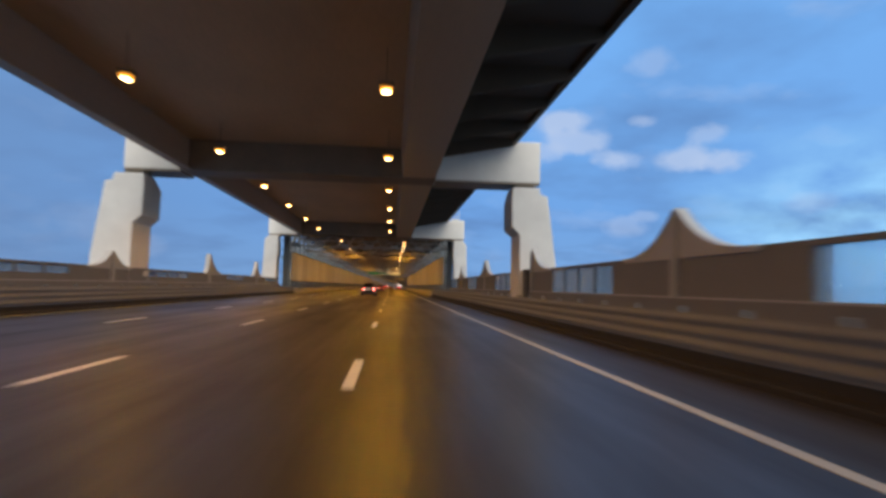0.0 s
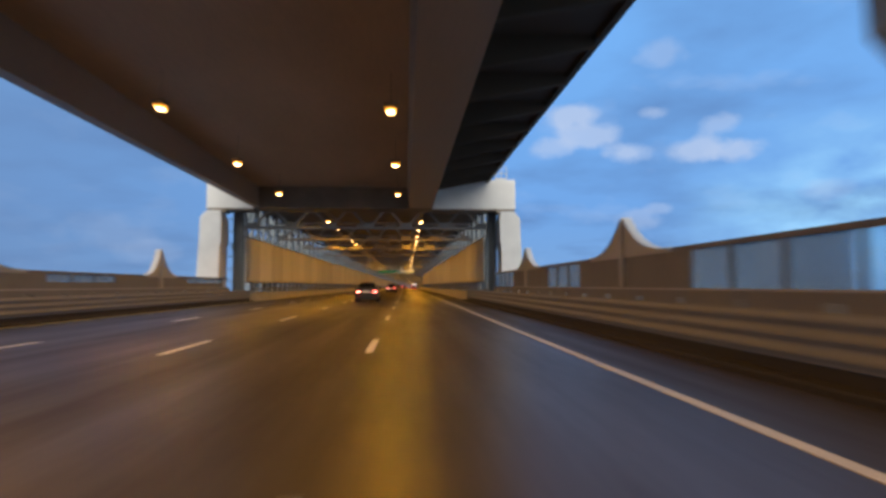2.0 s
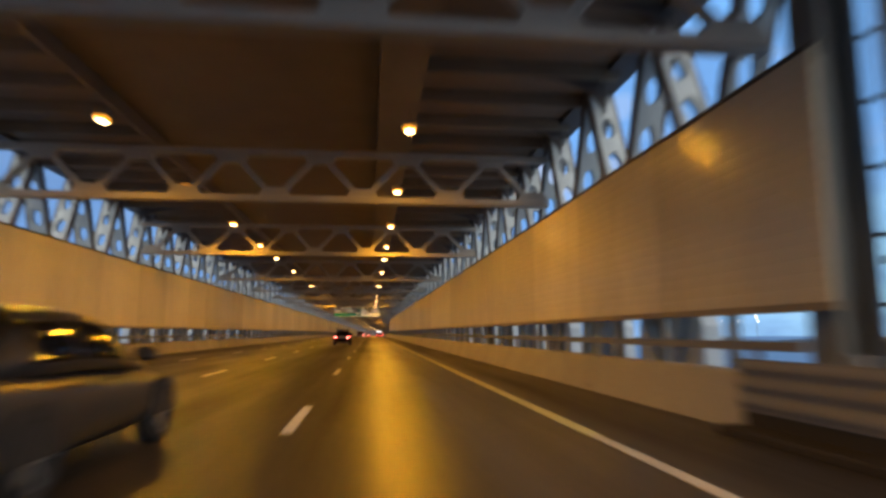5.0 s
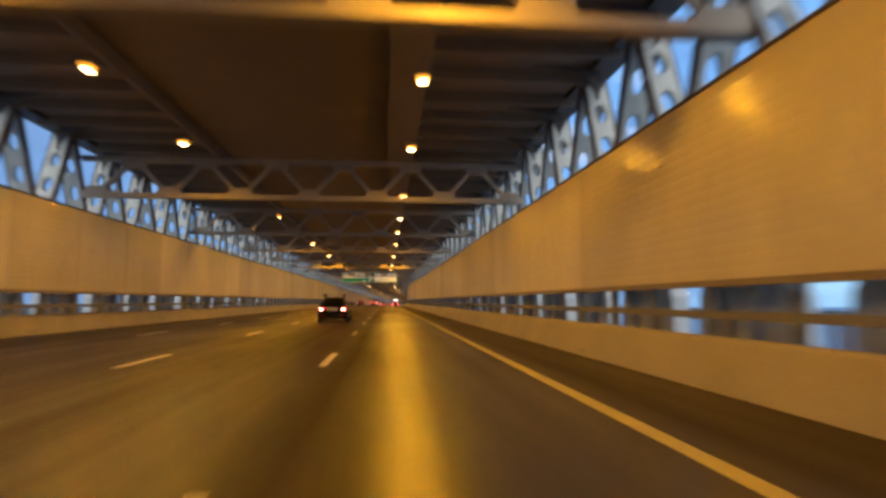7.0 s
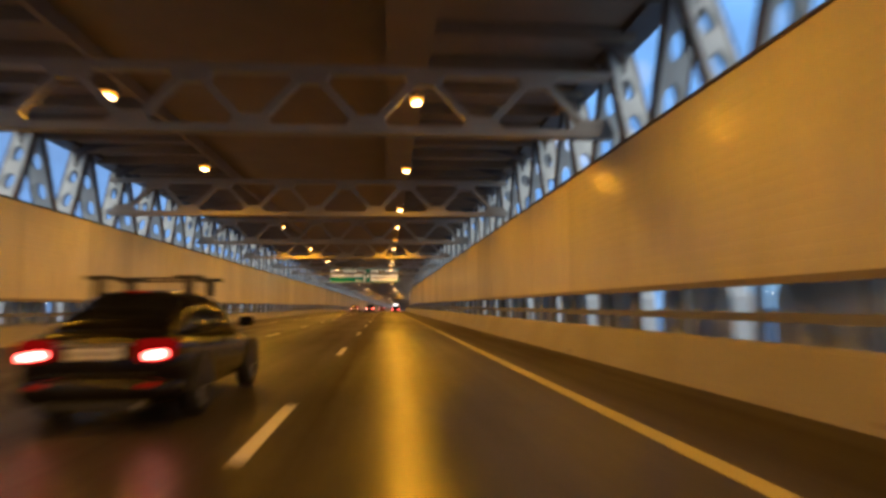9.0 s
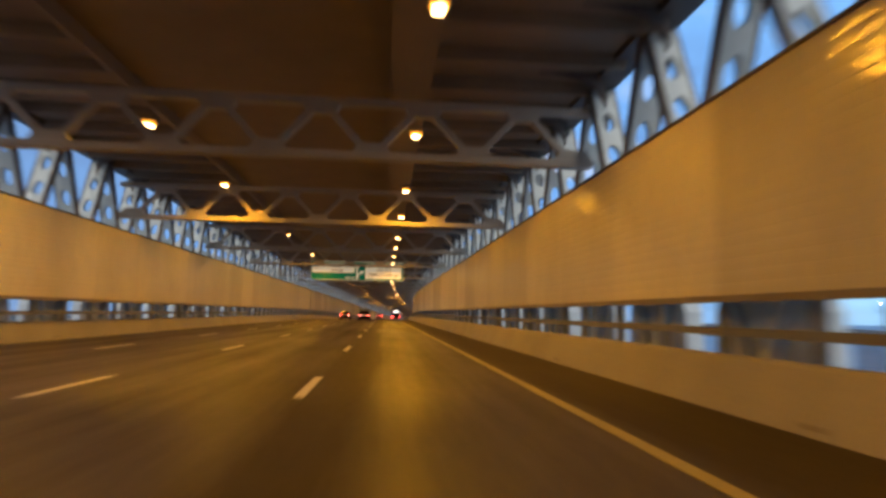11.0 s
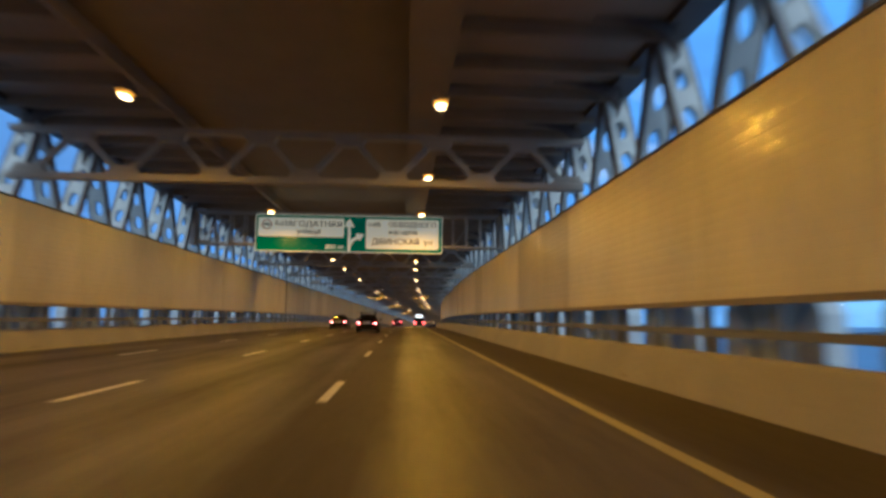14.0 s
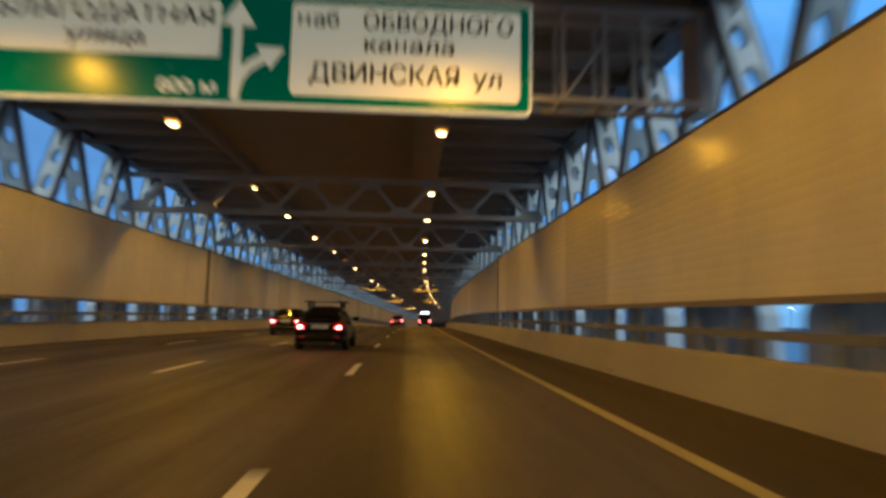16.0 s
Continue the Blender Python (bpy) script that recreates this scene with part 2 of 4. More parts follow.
STEEL_GIRDER = mat("grey_girder_paint", (0.42, 0.335, 0.25), 0.5, vary=0.15, scale=0.5, fine=12, bump=0.08, stretch=(1, 0.25, 1))
STEEL_BEAM = mat("beam_grey_paint", (0.36, 0.335, 0.295), 0.5, vary=0.16, scale=1.2, fine=20, bump=0.08)
STEEL_PALE = mat("truss_pale_paint", (0.42, 0.47, 0.48), 0.5, vary=0.15, scale=1.0, fine=18, bump=0.08)
FLANGE = mat("limb_dark_brown", (0.105, 0.085, 0.075), 0.6, vary=0.25, scale=1.2, fine=16, bump=0.08)
STEEL_POST = mat("portal_blue_grey_paint", (0.14, 0.16, 0.17), 0.5, vary=0.2, scale=1.2, fine=18, bump=0.08)
PANEL = mat("noise_panel_sheet", (0.64, 0.60, 0.475), 0.40, vary=0.22, scale=0.42, fine=5, bump=0.03, stretch=(1, 1, 0.3), rvary=0.08)

# noise wall sheets are lacquered; their random tone is widened to suggest lamp pools
pn, pl = PANEL.node_tree.nodes, PANEL.node_tree.links
p_bsdf = pn["Principled BSDF"]
p_col = p_bsdf.inputs["Base Color"].links[0].from_socket
p_info, p_rng, p_mix = pn.new("ShaderNodeObjectInfo"), pn.new("ShaderNodeMapRange"), pn.new("ShaderNodeVectorMath")
p_rng.inputs[3].default_value, p_rng.inputs[4].default_value = 0.76, 1.08
pl.new(p_info.outputs["Random"], p_rng.inputs[0])
p_mix.operation = "SCALE"
pl.new(p_col, p_mix.inputs[0])
pl.new(p_rng.outputs[0], p_mix.inputs["Scale"])
pl.new(p_mix.outputs[0], p_bsdf.inputs["Base Color"])
# shallow waves along the boards break up the lamps' reflections
p_geo, p_map, p_wave, p_bump = pn.new("ShaderNodeNewGeometry"), pn.new("ShaderNodeMapping"), pn.new("ShaderNodeTexNoise"), pn.new("ShaderNodeBump")
p_map.inputs["Scale"].default_value = (1, 1.6, 3.2)
p_wave.inputs["Scale"].default_value, p_wave.inputs["Detail"].default_value = 1.5, 2
pl.new(p_geo.outputs["Position"], p_map.inputs[0])
pl.new(p_map.outputs[0], p_wave.inputs["Vector"])
pl.new(p_wave.outputs[0], p_bump.inputs["Height"])
p_bump.inputs["Strength"].default_value, p_bump.inputs["Distance"].default_value = 0.5, 0.035
pl.new(p_bump.outputs[0], p_bsdf.inputs["Coat Normal"])
p_bsdf.inputs["Coat Weight"].default_value, p_bsdf.inputs["Coat Roughness"].default_value = 0.30, 0.09
p_bsdf.inputs["Specular IOR Level"].default_value = 0.28
RAIL = mat("galvanised_rail", (0.165, 0.168, 0.178), 0.75, 0.0, vary=0.10, scale=0.6, fine=6, bump=0.0, spec=0.2)
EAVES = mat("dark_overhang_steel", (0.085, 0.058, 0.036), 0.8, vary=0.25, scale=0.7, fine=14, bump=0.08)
BROWN = mat("brown_parapet_panel", (0.15, 0.148, 0.15), 0.6, vary=0.18, scale=1.0, fine=14, bump=0.1)
FIN = mat("fin_painted_metal", (0.36, 0.36, 0.36), 0.55, vary=0.12, scale=0.8, fine=14, bump=0.08)
SILL = mat("brown_sill_metal", (0.20, 0.17, 0.135), 0.5, vary=0.2, scale=2)
BLACK = mat("black_sill", (0.03, 0.028, 0.026), 0.6, vary=0.2, scale=2)
GLASS = glass("parapet_glass", (0.76, 0.87, 0.96))
SODIUM = glow("sodium_lens", (1.0, 0.60, 0.24), 16.0)
SODIUM_BOWL = glow("sodium_bowl", (1.0, 0.36, 0.03), 1.4)
GUSSET = mat("gusset_blue_grey_paint", (0.42, 0.47, 0.50), 0.5, vary=0.2, scale=1.2, fine=18, bump=0.08)
WATER = mat("sea_water", (0.07, 0.13, 0.22), 0.5, spec=0.2, vary=0.12, scale=0.01, fine=0.3, bump=0.1)

# ---- builders ----
Y_START, Y_BACK, Y_PORTAL, Y_END = -25.0, -150.0, 78.3, 560.0
BEND_FROM, BEND_R, DIP_R = 238.0, 1900.0, 5200.0


def bend(y):
    """Shift, drop and turn of the bridge's axis, which curves to the right past BEND_FROM."""
    u = max(0.0, y - BEND_FROM)
    return u * u / (2 * BEND_R), -u * u / (2 * DIP_R), -math.degrees(u / BEND_R)


def at(x, y, z, rz=0.0):
    dx, dz, yaw = bend(y)
    return pose(x + dx, y, z + dz, 0, 0, yaw + rz)


def finish(name, bm, material, smooth=False):
    me = bpy.data.meshes.new(name)
    bmesh.ops.recalc_face_normals(bm, faces=bm.faces)
    bm.to_mesh(me)
    bm.free()
    if material:
        me.materials.append(material)
    if smooth:
        for p in me.polygons:
            p.use_smooth = True
    return me


def part(name, bm, material, parent=None, label="", smooth=False, m=None):
    ob = new(name, bm if isinstance(bm, bpy.types.Mesh) else finish(name, bm, material, smooth))
    ob.parent = parent
    if m is not None:
        ob.matrix_basis = m
    if label:
        ob["label"] = label
    return ob


def thing(name, label, category, m=None, group="", kind=""):
    ob = new(name)
    ob.empty_display_size = 0.2
    if m is not None:
        ob.matrix_basis = m
    return tagged(ob, label, category, group, kind)


def box(bm, x0, x1, y0, y1, z0, z1, bevel=0.0):
    r = bmesh.ops.create_cube(bm, size=1.0, matrix=Matrix.Translation(((x0 + x1) / 2, (y0 + y1) / 2, (z0 + z1) / 2)) @ Matrix.Diagonal((x1 - x0, y1 - y0, z1 - z0, 1)))
    if bevel:
        es = list({e for v in r["verts"] for e in v.link_edges})
        bmesh.ops.bevel(bm, geom=es, offset=bevel, segments=1, affect="EDGES")
    return bm


def bar(bm, a, b, w, d, up=(0, 1, 0)):
    """A square bar from a to b, w wide across and d deep along up."""
    a, b, up = Vector(a), Vector(b), Vector(up)
    way = (b - a).normalized()
    side = way.cross(up).normalized()
    up = side.cross(way)
    ring = [[p + side * sx * w / 2 + up * sy * d / 2 for sx, sy in ((-1, -1), (1, -1), (1, 1), (-1, 1))] for p in (a, b)]
    v = [[bm.verts.new(q) for q in r] for r in ring]
    for k in range(4):
        bm.faces.new((v[0][k], v[0][(k + 1) % 4], v[1][(k + 1) % 4], v[1][k]))
    bm.faces.new(v[0][::-1])
    bm.faces.new(v[1])
    return bm


def rod(bm, a, b, r, n=10):
    a, b = Vector(a), Vector(b)
    q = (b - a).to_track_quat("Z", "Y").to_matrix().to_4x4()
    bmesh.ops.create_cone(bm, cap_ends=True, segments=n, radius1=r, radius2=r, depth=(b - a).length, matrix=Matrix.Translation((a + b) / 2) @ q)
    return bm


def strip(bm, profile, y0, y1, step=8.0, close=True):
    """A profile of (x, z) swept along the bridge's axis."""
    n = max(1, int(math.ceil((y1 - y0) / step)))
    rows = []
    for k in range(n + 1):
        y = y0 + (y1 - y0) * k / n
        dx, dz, _ = bend(y)
        rows.append([bm.verts.new((x + dx, y, z + dz)) for x, z in profile])
    m = len(profile)
    for r0, r1 in zip(rows, rows[1:]):
        for k in range(m if close else m - 1):
            bm.faces.new((r0[k], r0[(k + 1) % m], r1[(k + 1) % m], r1[k]))
    if close:
        bm.faces.new(rows[0][::-1])
        bm.faces.new(rows[-1])
    return bm


def rect(x0, x1, z0, z1):
    return [(x0, z0), (x1, z0), (x1, z1), (x0, z1)]


def plate_prism(bm, outline, axis, a, b):
    """An outline of (u, v) as a plate between a and b along an axis: 'x': (y, z) outline, 'y': (x, z) outline."""
    def p(u, v, w):
        return (w, u, v) if axis == "x" else (u, w, v)
    f = [bm.verts.new(p(u, v, a)) for u, v in outline]
    g = [bm.verts.new(p(u, v, b)) for u, v in outline]
    bm.faces.new(f)
    bm.faces.new(g[::-1])
    n = len(outline)
    for k in range(n):
        bm.faces.new((f[k], g[k], g[(k + 1) % n], f[(k + 1) % n]))
    return bm


def rounded(x0, x1, z0, z1, r, n=4):
    o = []
    for cx, cz, a in ((x1 - r, z1 - r, 0), (x0 + r, z1 - r, 90), (x0 + r, z0 + r, 180), (x1 - r, z0 + r, 270)):
        for k in range(n + 1):
            t = radians(a + 90 * k / n)
            o.append((cx + r * math.cos(t), cz + r * math.sin(t)))
    return o


# ---- structure: sea, road, decks ----
sea = part("water", box(bmesh.new(), -4000, 4000, -3000, 4500, -42, -40), WATER)
tagged(sea, "dark evening sea far below the bridge", "sea", kind="structure")

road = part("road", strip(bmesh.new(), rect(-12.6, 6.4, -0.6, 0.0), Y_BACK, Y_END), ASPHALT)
tagged(road, "wet dark asphalt carriageway of four lanes shining under lamps", "road", kind="structure")
X_EDGE, X_DASH, LANE = 3.22, -0.49, 3.75
for half, ya, yb, paint in ((0.075, Y_START, Y_PORTAL, PAINT_GREYED), (0.10, Y_PORTAL, 158.0, PAINT_EDGE), (0.085, 158.0, Y_END, PAINT_WORN)):
    edge_r = part("edge_line", strip(bmesh.new(), rect(X_EDGE - half, X_EDGE + half, 0.0, 0.006), ya, yb), paint)
    tagged(edge_r, "solid worn edge line painted on wet asphalt", "road marking", kind="structure")
edge_l = part("edge_line", strip(bmesh.new(), rect(X_EDGE - 4 * LANE - 0.09, X_EDGE - 4 * LANE + 0.09, 0.0, 0.006), Y_START, Y_END), PAINT_EDGE)
tagged(edge_l, "solid worn edge line painted on wet asphalt", "road marking", kind="structure")
DASH_Y = [7.5 + 10.8 * k for k in range(-2, 7)] + [78.95 + 10.76 * k for k in range(11)] + [197.0 + 10.5 * k for k in range(24)]
me_dash = finish("lane_dash", box(bmesh.new(), -0.075, 0.075, 0, 2.85, 0, 0.006), PAINT)
for lane in range(3):
    for y in DASH_Y:
        d = new("lane_dash", me_dash)
        d.matrix_basis = at(X_DASH - lane * LANE, y, 0.0)
        tagged(d, "white painted lane dash on wet asphalt", "road marking", "lane dashes", "structure")

# upper deck over the open approach
deck = part("ceiling", strip(bmesh.new(), [(-11.3, 8.95), (0.3, 8.95), (0.3, 9.6), (6.6, 9.6), (6.6, 9.9), (-13.0, 9.9), (-13.0, 9.6), (-11.3, 9.6)], Y_BACK, Y_PORTAL), DECK)
tagged(deck, "dark steel underside of the upper road deck", "ceiling", kind="structure")
for prof in ([(-11.55, 7.3), (-11.05, 7.3), (-11.05, 7.36), (-11.2, 7.36), (-11.2, 8.95), (-11.3, 8.95), (-11.3, 9.6), (-11.4, 9.6), (-11.4, 7.36), (-11.55, 7.36)], [(0.45, 7.3), (2.25, 7.3), (2.25, 9.6), (0.3, 9.6), (0.3, 8.95)]):
    g = part("deck_girder", strip(bmesh.new(), prof, Y_BACK, Y_PORTAL - 1.55), STEEL_GIRDER)
    tagged(g, "grey painted steel girder lit by lamps under the upper deck", "girder", "deck girders", "structure")
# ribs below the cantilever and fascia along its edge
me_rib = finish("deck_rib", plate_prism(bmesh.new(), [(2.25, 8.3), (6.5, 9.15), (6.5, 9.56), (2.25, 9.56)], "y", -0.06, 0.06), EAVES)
for k in range(27):
    ob = new("deck_rib", me_rib)
    ob.matrix_basis = pose(0, -22 + 3.7 * k, 0)
    tagged(ob, "dark steel bracket rib below the deck overhang", "rib", "deck ribs", "structure")
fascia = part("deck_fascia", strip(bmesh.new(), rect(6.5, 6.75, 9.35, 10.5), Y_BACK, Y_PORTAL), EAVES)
tagged(fascia, "dark steel fascia along the upper deck edge", "fascia", kind="structure")

# dark sheet added under the overhang, covering the deck's own brown underside
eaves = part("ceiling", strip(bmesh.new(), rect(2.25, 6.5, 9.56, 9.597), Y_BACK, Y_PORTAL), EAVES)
tagged(eaves, "dark steel underside of the deck overhang", "ceiling", kind="structure")

# piers: two legs and a crosshead each


def pier(y, reach, head, legs, mirror, outline):
    """Crosshead from head[0] to head[1] along y; legs likewise, with an outline of (x, z)."""
    t = thing("bridge_pier", "pale concrete pier legs with corbelled heads under a white crosshead", "bridge pier", pose(0, y, 0), "bridge piers", "structure")
    for xa, xb in ((reach[0], -11.6), (2.3, reach[1])):
        part("crosshead", box(bmesh.new(), xa, xb, *head, 7.25, 9.6, 0.05), CONCRETE, t, "white painted crosshead end below the upper deck")
        # a dark strip runs below each crosshead end
        part("drip_edge", box(bmesh.new(), xa + 0.02, xb - 0.02, head[0] + 0.03, head[1] - 0.03, 7.16, 7.248), STEEL_DARK, t, "dark lower edge")
    # the crosshead's middle is coloured dark for the shade under the deck
    part("diaphragm", box(bmesh.new(), -11.598, 2.298, head[0] + 0.03, head[1] - 0.03, 7.28, 9.58, 0.03), STEEL_DARK, t, "crosshead middle, its shade put in as dark colour")
    for s in (1, -1):
        def q(x):
            return x if s > 0 else mirror - x
        bm = plate_prism(bmesh.new(), [(q(x), z) for x, z in outline], "y", *legs)
        # the head is cut back on its far side
        for v in bm.verts:
            if v.co.z > 6.9 and v.co.y > legs[1] - 0.01:
                v.co.y -= 1.0
        bmesh.ops.bevel(bm, geom=list(bm.edges), offset=0.04, segments=1, affect="EDGES")
        part("pier_leg", bm, CONCRETE, t)
        xm, ym = (outline[3][0] + 8.2) / 2, sum(legs) / 2
        part("bearing", box(bmesh.new(), min(q(xm - 0.5), q(xm + 0.5)), max(q(xm - 0.5), q(xm + 0.5)), ym - 0.6, ym + 0.6, 6.9, 7.2), STEEL_DARK, t, "dark steel bearing")
    return t


pier(35.7, (-14.6, 8.25), (-1.4, 1.0), (-1.8, 0.75), -6.75, [(7.3, -41.0), (7.12, -6.0), (7.10, 4.28), (6.60, 4.66), (6.58, 6.30), (6.62, 6.92), (8.15, 6.92), (8.17, 6.52), (8.60, 6.46), (9.12, 2.6), (9.5, -6.0), (10.0, -41.0)])
pier(76.8, (-15.2, 8.9), (0.0, 2.4), (-0.5, 1.6), -6.35, [(7.9, -41.0), (7.75, -6.0), (7.70, 4.3), (7.55, 4.6), (7.55, 6.35), (7.60, 7.02), (8.7, 7.02), (9.15, 6.5), (9.3, 2.6), (9.9, -6.0), (10.2, -41.0)])

for x0 in (7.35, -14.95):
    rail = thing("service_railing", "pale steel service railing on the crosshead end", "railing", pose(x0, 77.0, 9.6), "service railings", "structure")
    for dx in (0.0, 0.45, 0.9):
        part("post", rod(bmesh.new(), (dx, 0, 0), (dx, 0, 1.1), 0.035, 8), PALE_TRIM, rail)
    for z in (0.55, 1.08):
        part("rail", rod(bmesh.new(), (-0.03, 0, z), (0.93, 0, z), 0.03, 8), PALE_TRIM, rail)
    part("toe_board", box(bmesh.new(), -0.03, 0.93, -0.02, 0.02, 0.0, 0.18), PALE_TRIM, rail)

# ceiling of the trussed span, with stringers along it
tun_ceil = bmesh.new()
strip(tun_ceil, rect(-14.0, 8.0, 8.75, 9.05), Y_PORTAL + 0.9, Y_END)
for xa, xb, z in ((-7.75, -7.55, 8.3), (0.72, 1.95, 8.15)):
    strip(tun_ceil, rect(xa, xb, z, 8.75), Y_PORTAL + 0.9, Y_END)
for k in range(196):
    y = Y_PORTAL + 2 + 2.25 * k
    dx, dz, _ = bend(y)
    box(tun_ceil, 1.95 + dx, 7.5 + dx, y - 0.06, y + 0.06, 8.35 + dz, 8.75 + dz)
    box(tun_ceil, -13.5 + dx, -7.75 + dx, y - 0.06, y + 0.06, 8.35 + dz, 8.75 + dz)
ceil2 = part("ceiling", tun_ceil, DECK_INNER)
tagged(ceil2, "dark ribbed steel underside of the upper deck", "ceiling", kind="structure")

# ---- trussed span: floor beams, side trusses, noise walls, barriers ----
X_WR, X_WL = 6.5, -12.5
BEAM_Y = [80.2, 93.4, 109.4, 128.5, 144.4, 160.0, 174.8, 189.3, 205.0, 220.3, 256.5, 271.0] + [286.0 + 15.2 * k for k in range(18)]


def floor_beam():
    t = thing("floor_beam", "grey painted steel lattice beam spanning the roadway below the deck", "lattice beam", None, "floor beams", "structure")
    part("bottom_chord", box(bmesh.new(), -13.2, 7.2, -0.2, 0.2, 5.92, 6.16, 0.015), STEEL_BEAM, t)
    part("top_chord", box(bmesh.new(), -13.2, 7.2, -0.2, 0.2, 7.62, 7.84, 0.015), STEEL_BEAM, t)
    low = [-12.5, -9.3, -6.1, -2.95, 0.2, 3.4, 6.6]
    high = [(a + b) / 2 for a, b in zip(low, low[1:])]
    for x in low:
        o = [(x - 0.62, 6.1), (x + 0.62, 6.1), (x + 0.4, 6.46), (x - 0.4, 6.46)]
        part("gusset", plate_prism(bmesh.new(), o, "y", -0.17, 0.17), STEEL_BEAM, t)
    for x in high:
        o = [(x - 0.62, 7.68), (x + 0.62, 7.68), (x + 0.4, 7.34), (x - 0.4, 7.34)]
        part("gusset", plate_prism(bmesh.new(), o, "y", -0.17, 0.17), STEEL_BEAM, t)
    for a, b in zip(low, high):
        part("diagonal", bar(bmesh.new(), (a + 0.1, 0, 6.15), (b - 0.1, 0, 7.65), 0.2, 0.24), STEEL_BEAM, t)
    for a, b in zip(low[1:], high):
        part("diagonal", bar(bmesh.new(), (a - 0.1, 0, 6.15), (b + 0.1, 0, 7.65), 0.2, 0.24), STEEL_BEAM, t)
    return t


first = floor_beam()
first.matrix_basis = at(0, BEAM_Y[0], 0)
for y in BEAM_Y[1:]:
    copy_thing(first, at(0, y, bend(y)[1] * 0))


def sign_gantry(y):
    """A slender lattice frame across the road that carries the direction sign."""
    t = thing("sign_gantry", "slender grey steel lattice gantry carrying the direction sign", "gantry", pose(0, y, 0), "", "structure")
    for z in (5.92, 8.02):
        for dy in (-0.12, 0.62):
            part("chord", box(bmesh.new(), -13.0, 6.9, dy - 0.07, dy + 0.07, z - 0.07, z + 0.07, 0.01), STEEL_BEAM, t)
    xs = [5.75 - 0.92 * k for k in range(21)]
    for k, x in enumerate(xs):
        for dy in (-0.12, 0.62):
            part("upright", box(bmesh.new(), x - 0.045, x + 0.045, dy - 0.045, dy + 0.045, 5.99, 7.95), STEEL_BEAM, t)
            if k % 2 and k + 1 < len(xs):
                part("diagonal", bar(bmesh.new(), (x - 0.05, dy, 7.2), (xs[k + 1] + 0.05, dy, 6.0), 0.07, 0.07), STEEL_BEAM, t)
        part("tie", box(bmesh.new(), x - 0.035, x + 0.035, -0.05, 0.55, 5.89, 5.95), STEEL_BEAM, t)
    for s, x in ((1, 6.9), (-1, -13.0)):
        part("end_bracket", box(bmesh.new(), min(x, x + 0.4 * s), max(x, x + 0.4 * s), -0.2, 0.7, 5.8, 8.1, 0.02), STEEL_BEAM, t)
    return t


sign_gantry(239.35)

# haunched brackets join the deck ribs to the trusses
me_haunch = []
for s, x in ((1, 7.4), (-1, -13.4)):
    arc = [(x - s * 2.1 * (1 - math.sin(a)), 8.72 - 1.05 * (1 - math.cos(a))) for a in [math.pi / 2 * i / 8 for i in range(9)]]
    me_haunch.append(finish("deck_haunch", plate_prism(bmesh.new(), [(x, 8.74)] + arc, "y", -0.09, 0.09), FLANGE))
for k in range(60):
    y = 82.4 + 4.3 * k
    for me in me_haunch:
        ob = new("deck_haunch", me)
        ob.matrix_basis = at(0, y + 1.25, 0)
        tagged(ob, "dark curved steel bracket between deck rib and truss", "bracket", "deck haunches", "structure")

# a truss limb: two perforated plates with a web between, leaning along the bridge


def limb_mesh(lean):
    bm = bmesh.new()
    z0, z1, w, d = 4.3, 8.9, 0.38, 0.11
    holes = [4.95 + 1.16 * k for k in range(4)]

    def slant(outline, y0, y1):
        f = [bm.verts.new((u, y0 + lean * (v - z0), v)) for u, v in outline]
        g = [bm.verts.new((u, y1 + lean * (v - z0), v)) for u, v in outline]
        bm.faces.new(f)
        bm.faces.new(g[::-1])
        for q in range(len(outline)):
            bm.faces.new((f[q], g[q], g[(q + 1) % len(outline)], f[(q + 1) % len(outline)]))
    for y in (-d, d):
        zs = [z0] + [h + s for h in holes for s in (-0.34, 0.34)] + [z1]
        for q in range(len(zs) - 1):
            a, b = zs[q], zs[q + 1]
            if q % 2 == 0:
                slant([(-w, a), (w, a), (w, b), (-w, b)], y - 0.02, y + 0.02)
            else:
                m = (a + b) / 2
                arc = [(math.cos(t) * 0.20, math.sin(t) * 0.34) for t in [math.pi * i / 10 - math.pi / 2 for i in range(11)]]
                for s in (-1, 1):
                    slant([(s * w, a)] + [(s * u, m + v) for u, v in arc] + [(s * w, b)], y - 0.02, y + 0.02)
    before = set(bm.faces)
    for s in (-1, 1):
        slant([(s * w - 0.025, z0), (s * w + 0.025, z0), (s * w + 0.025, z1), (s * w - 0.025, z1)], -d - 0.06, d + 0.06)
    # the side faces take the darker brown
    for f in bm.faces:
        if f not in before:
            f.material_index = 1
    me = finish("truss_limb", bm, STEEL_PALE)
    me.materials.append(FLANGE)
    return me


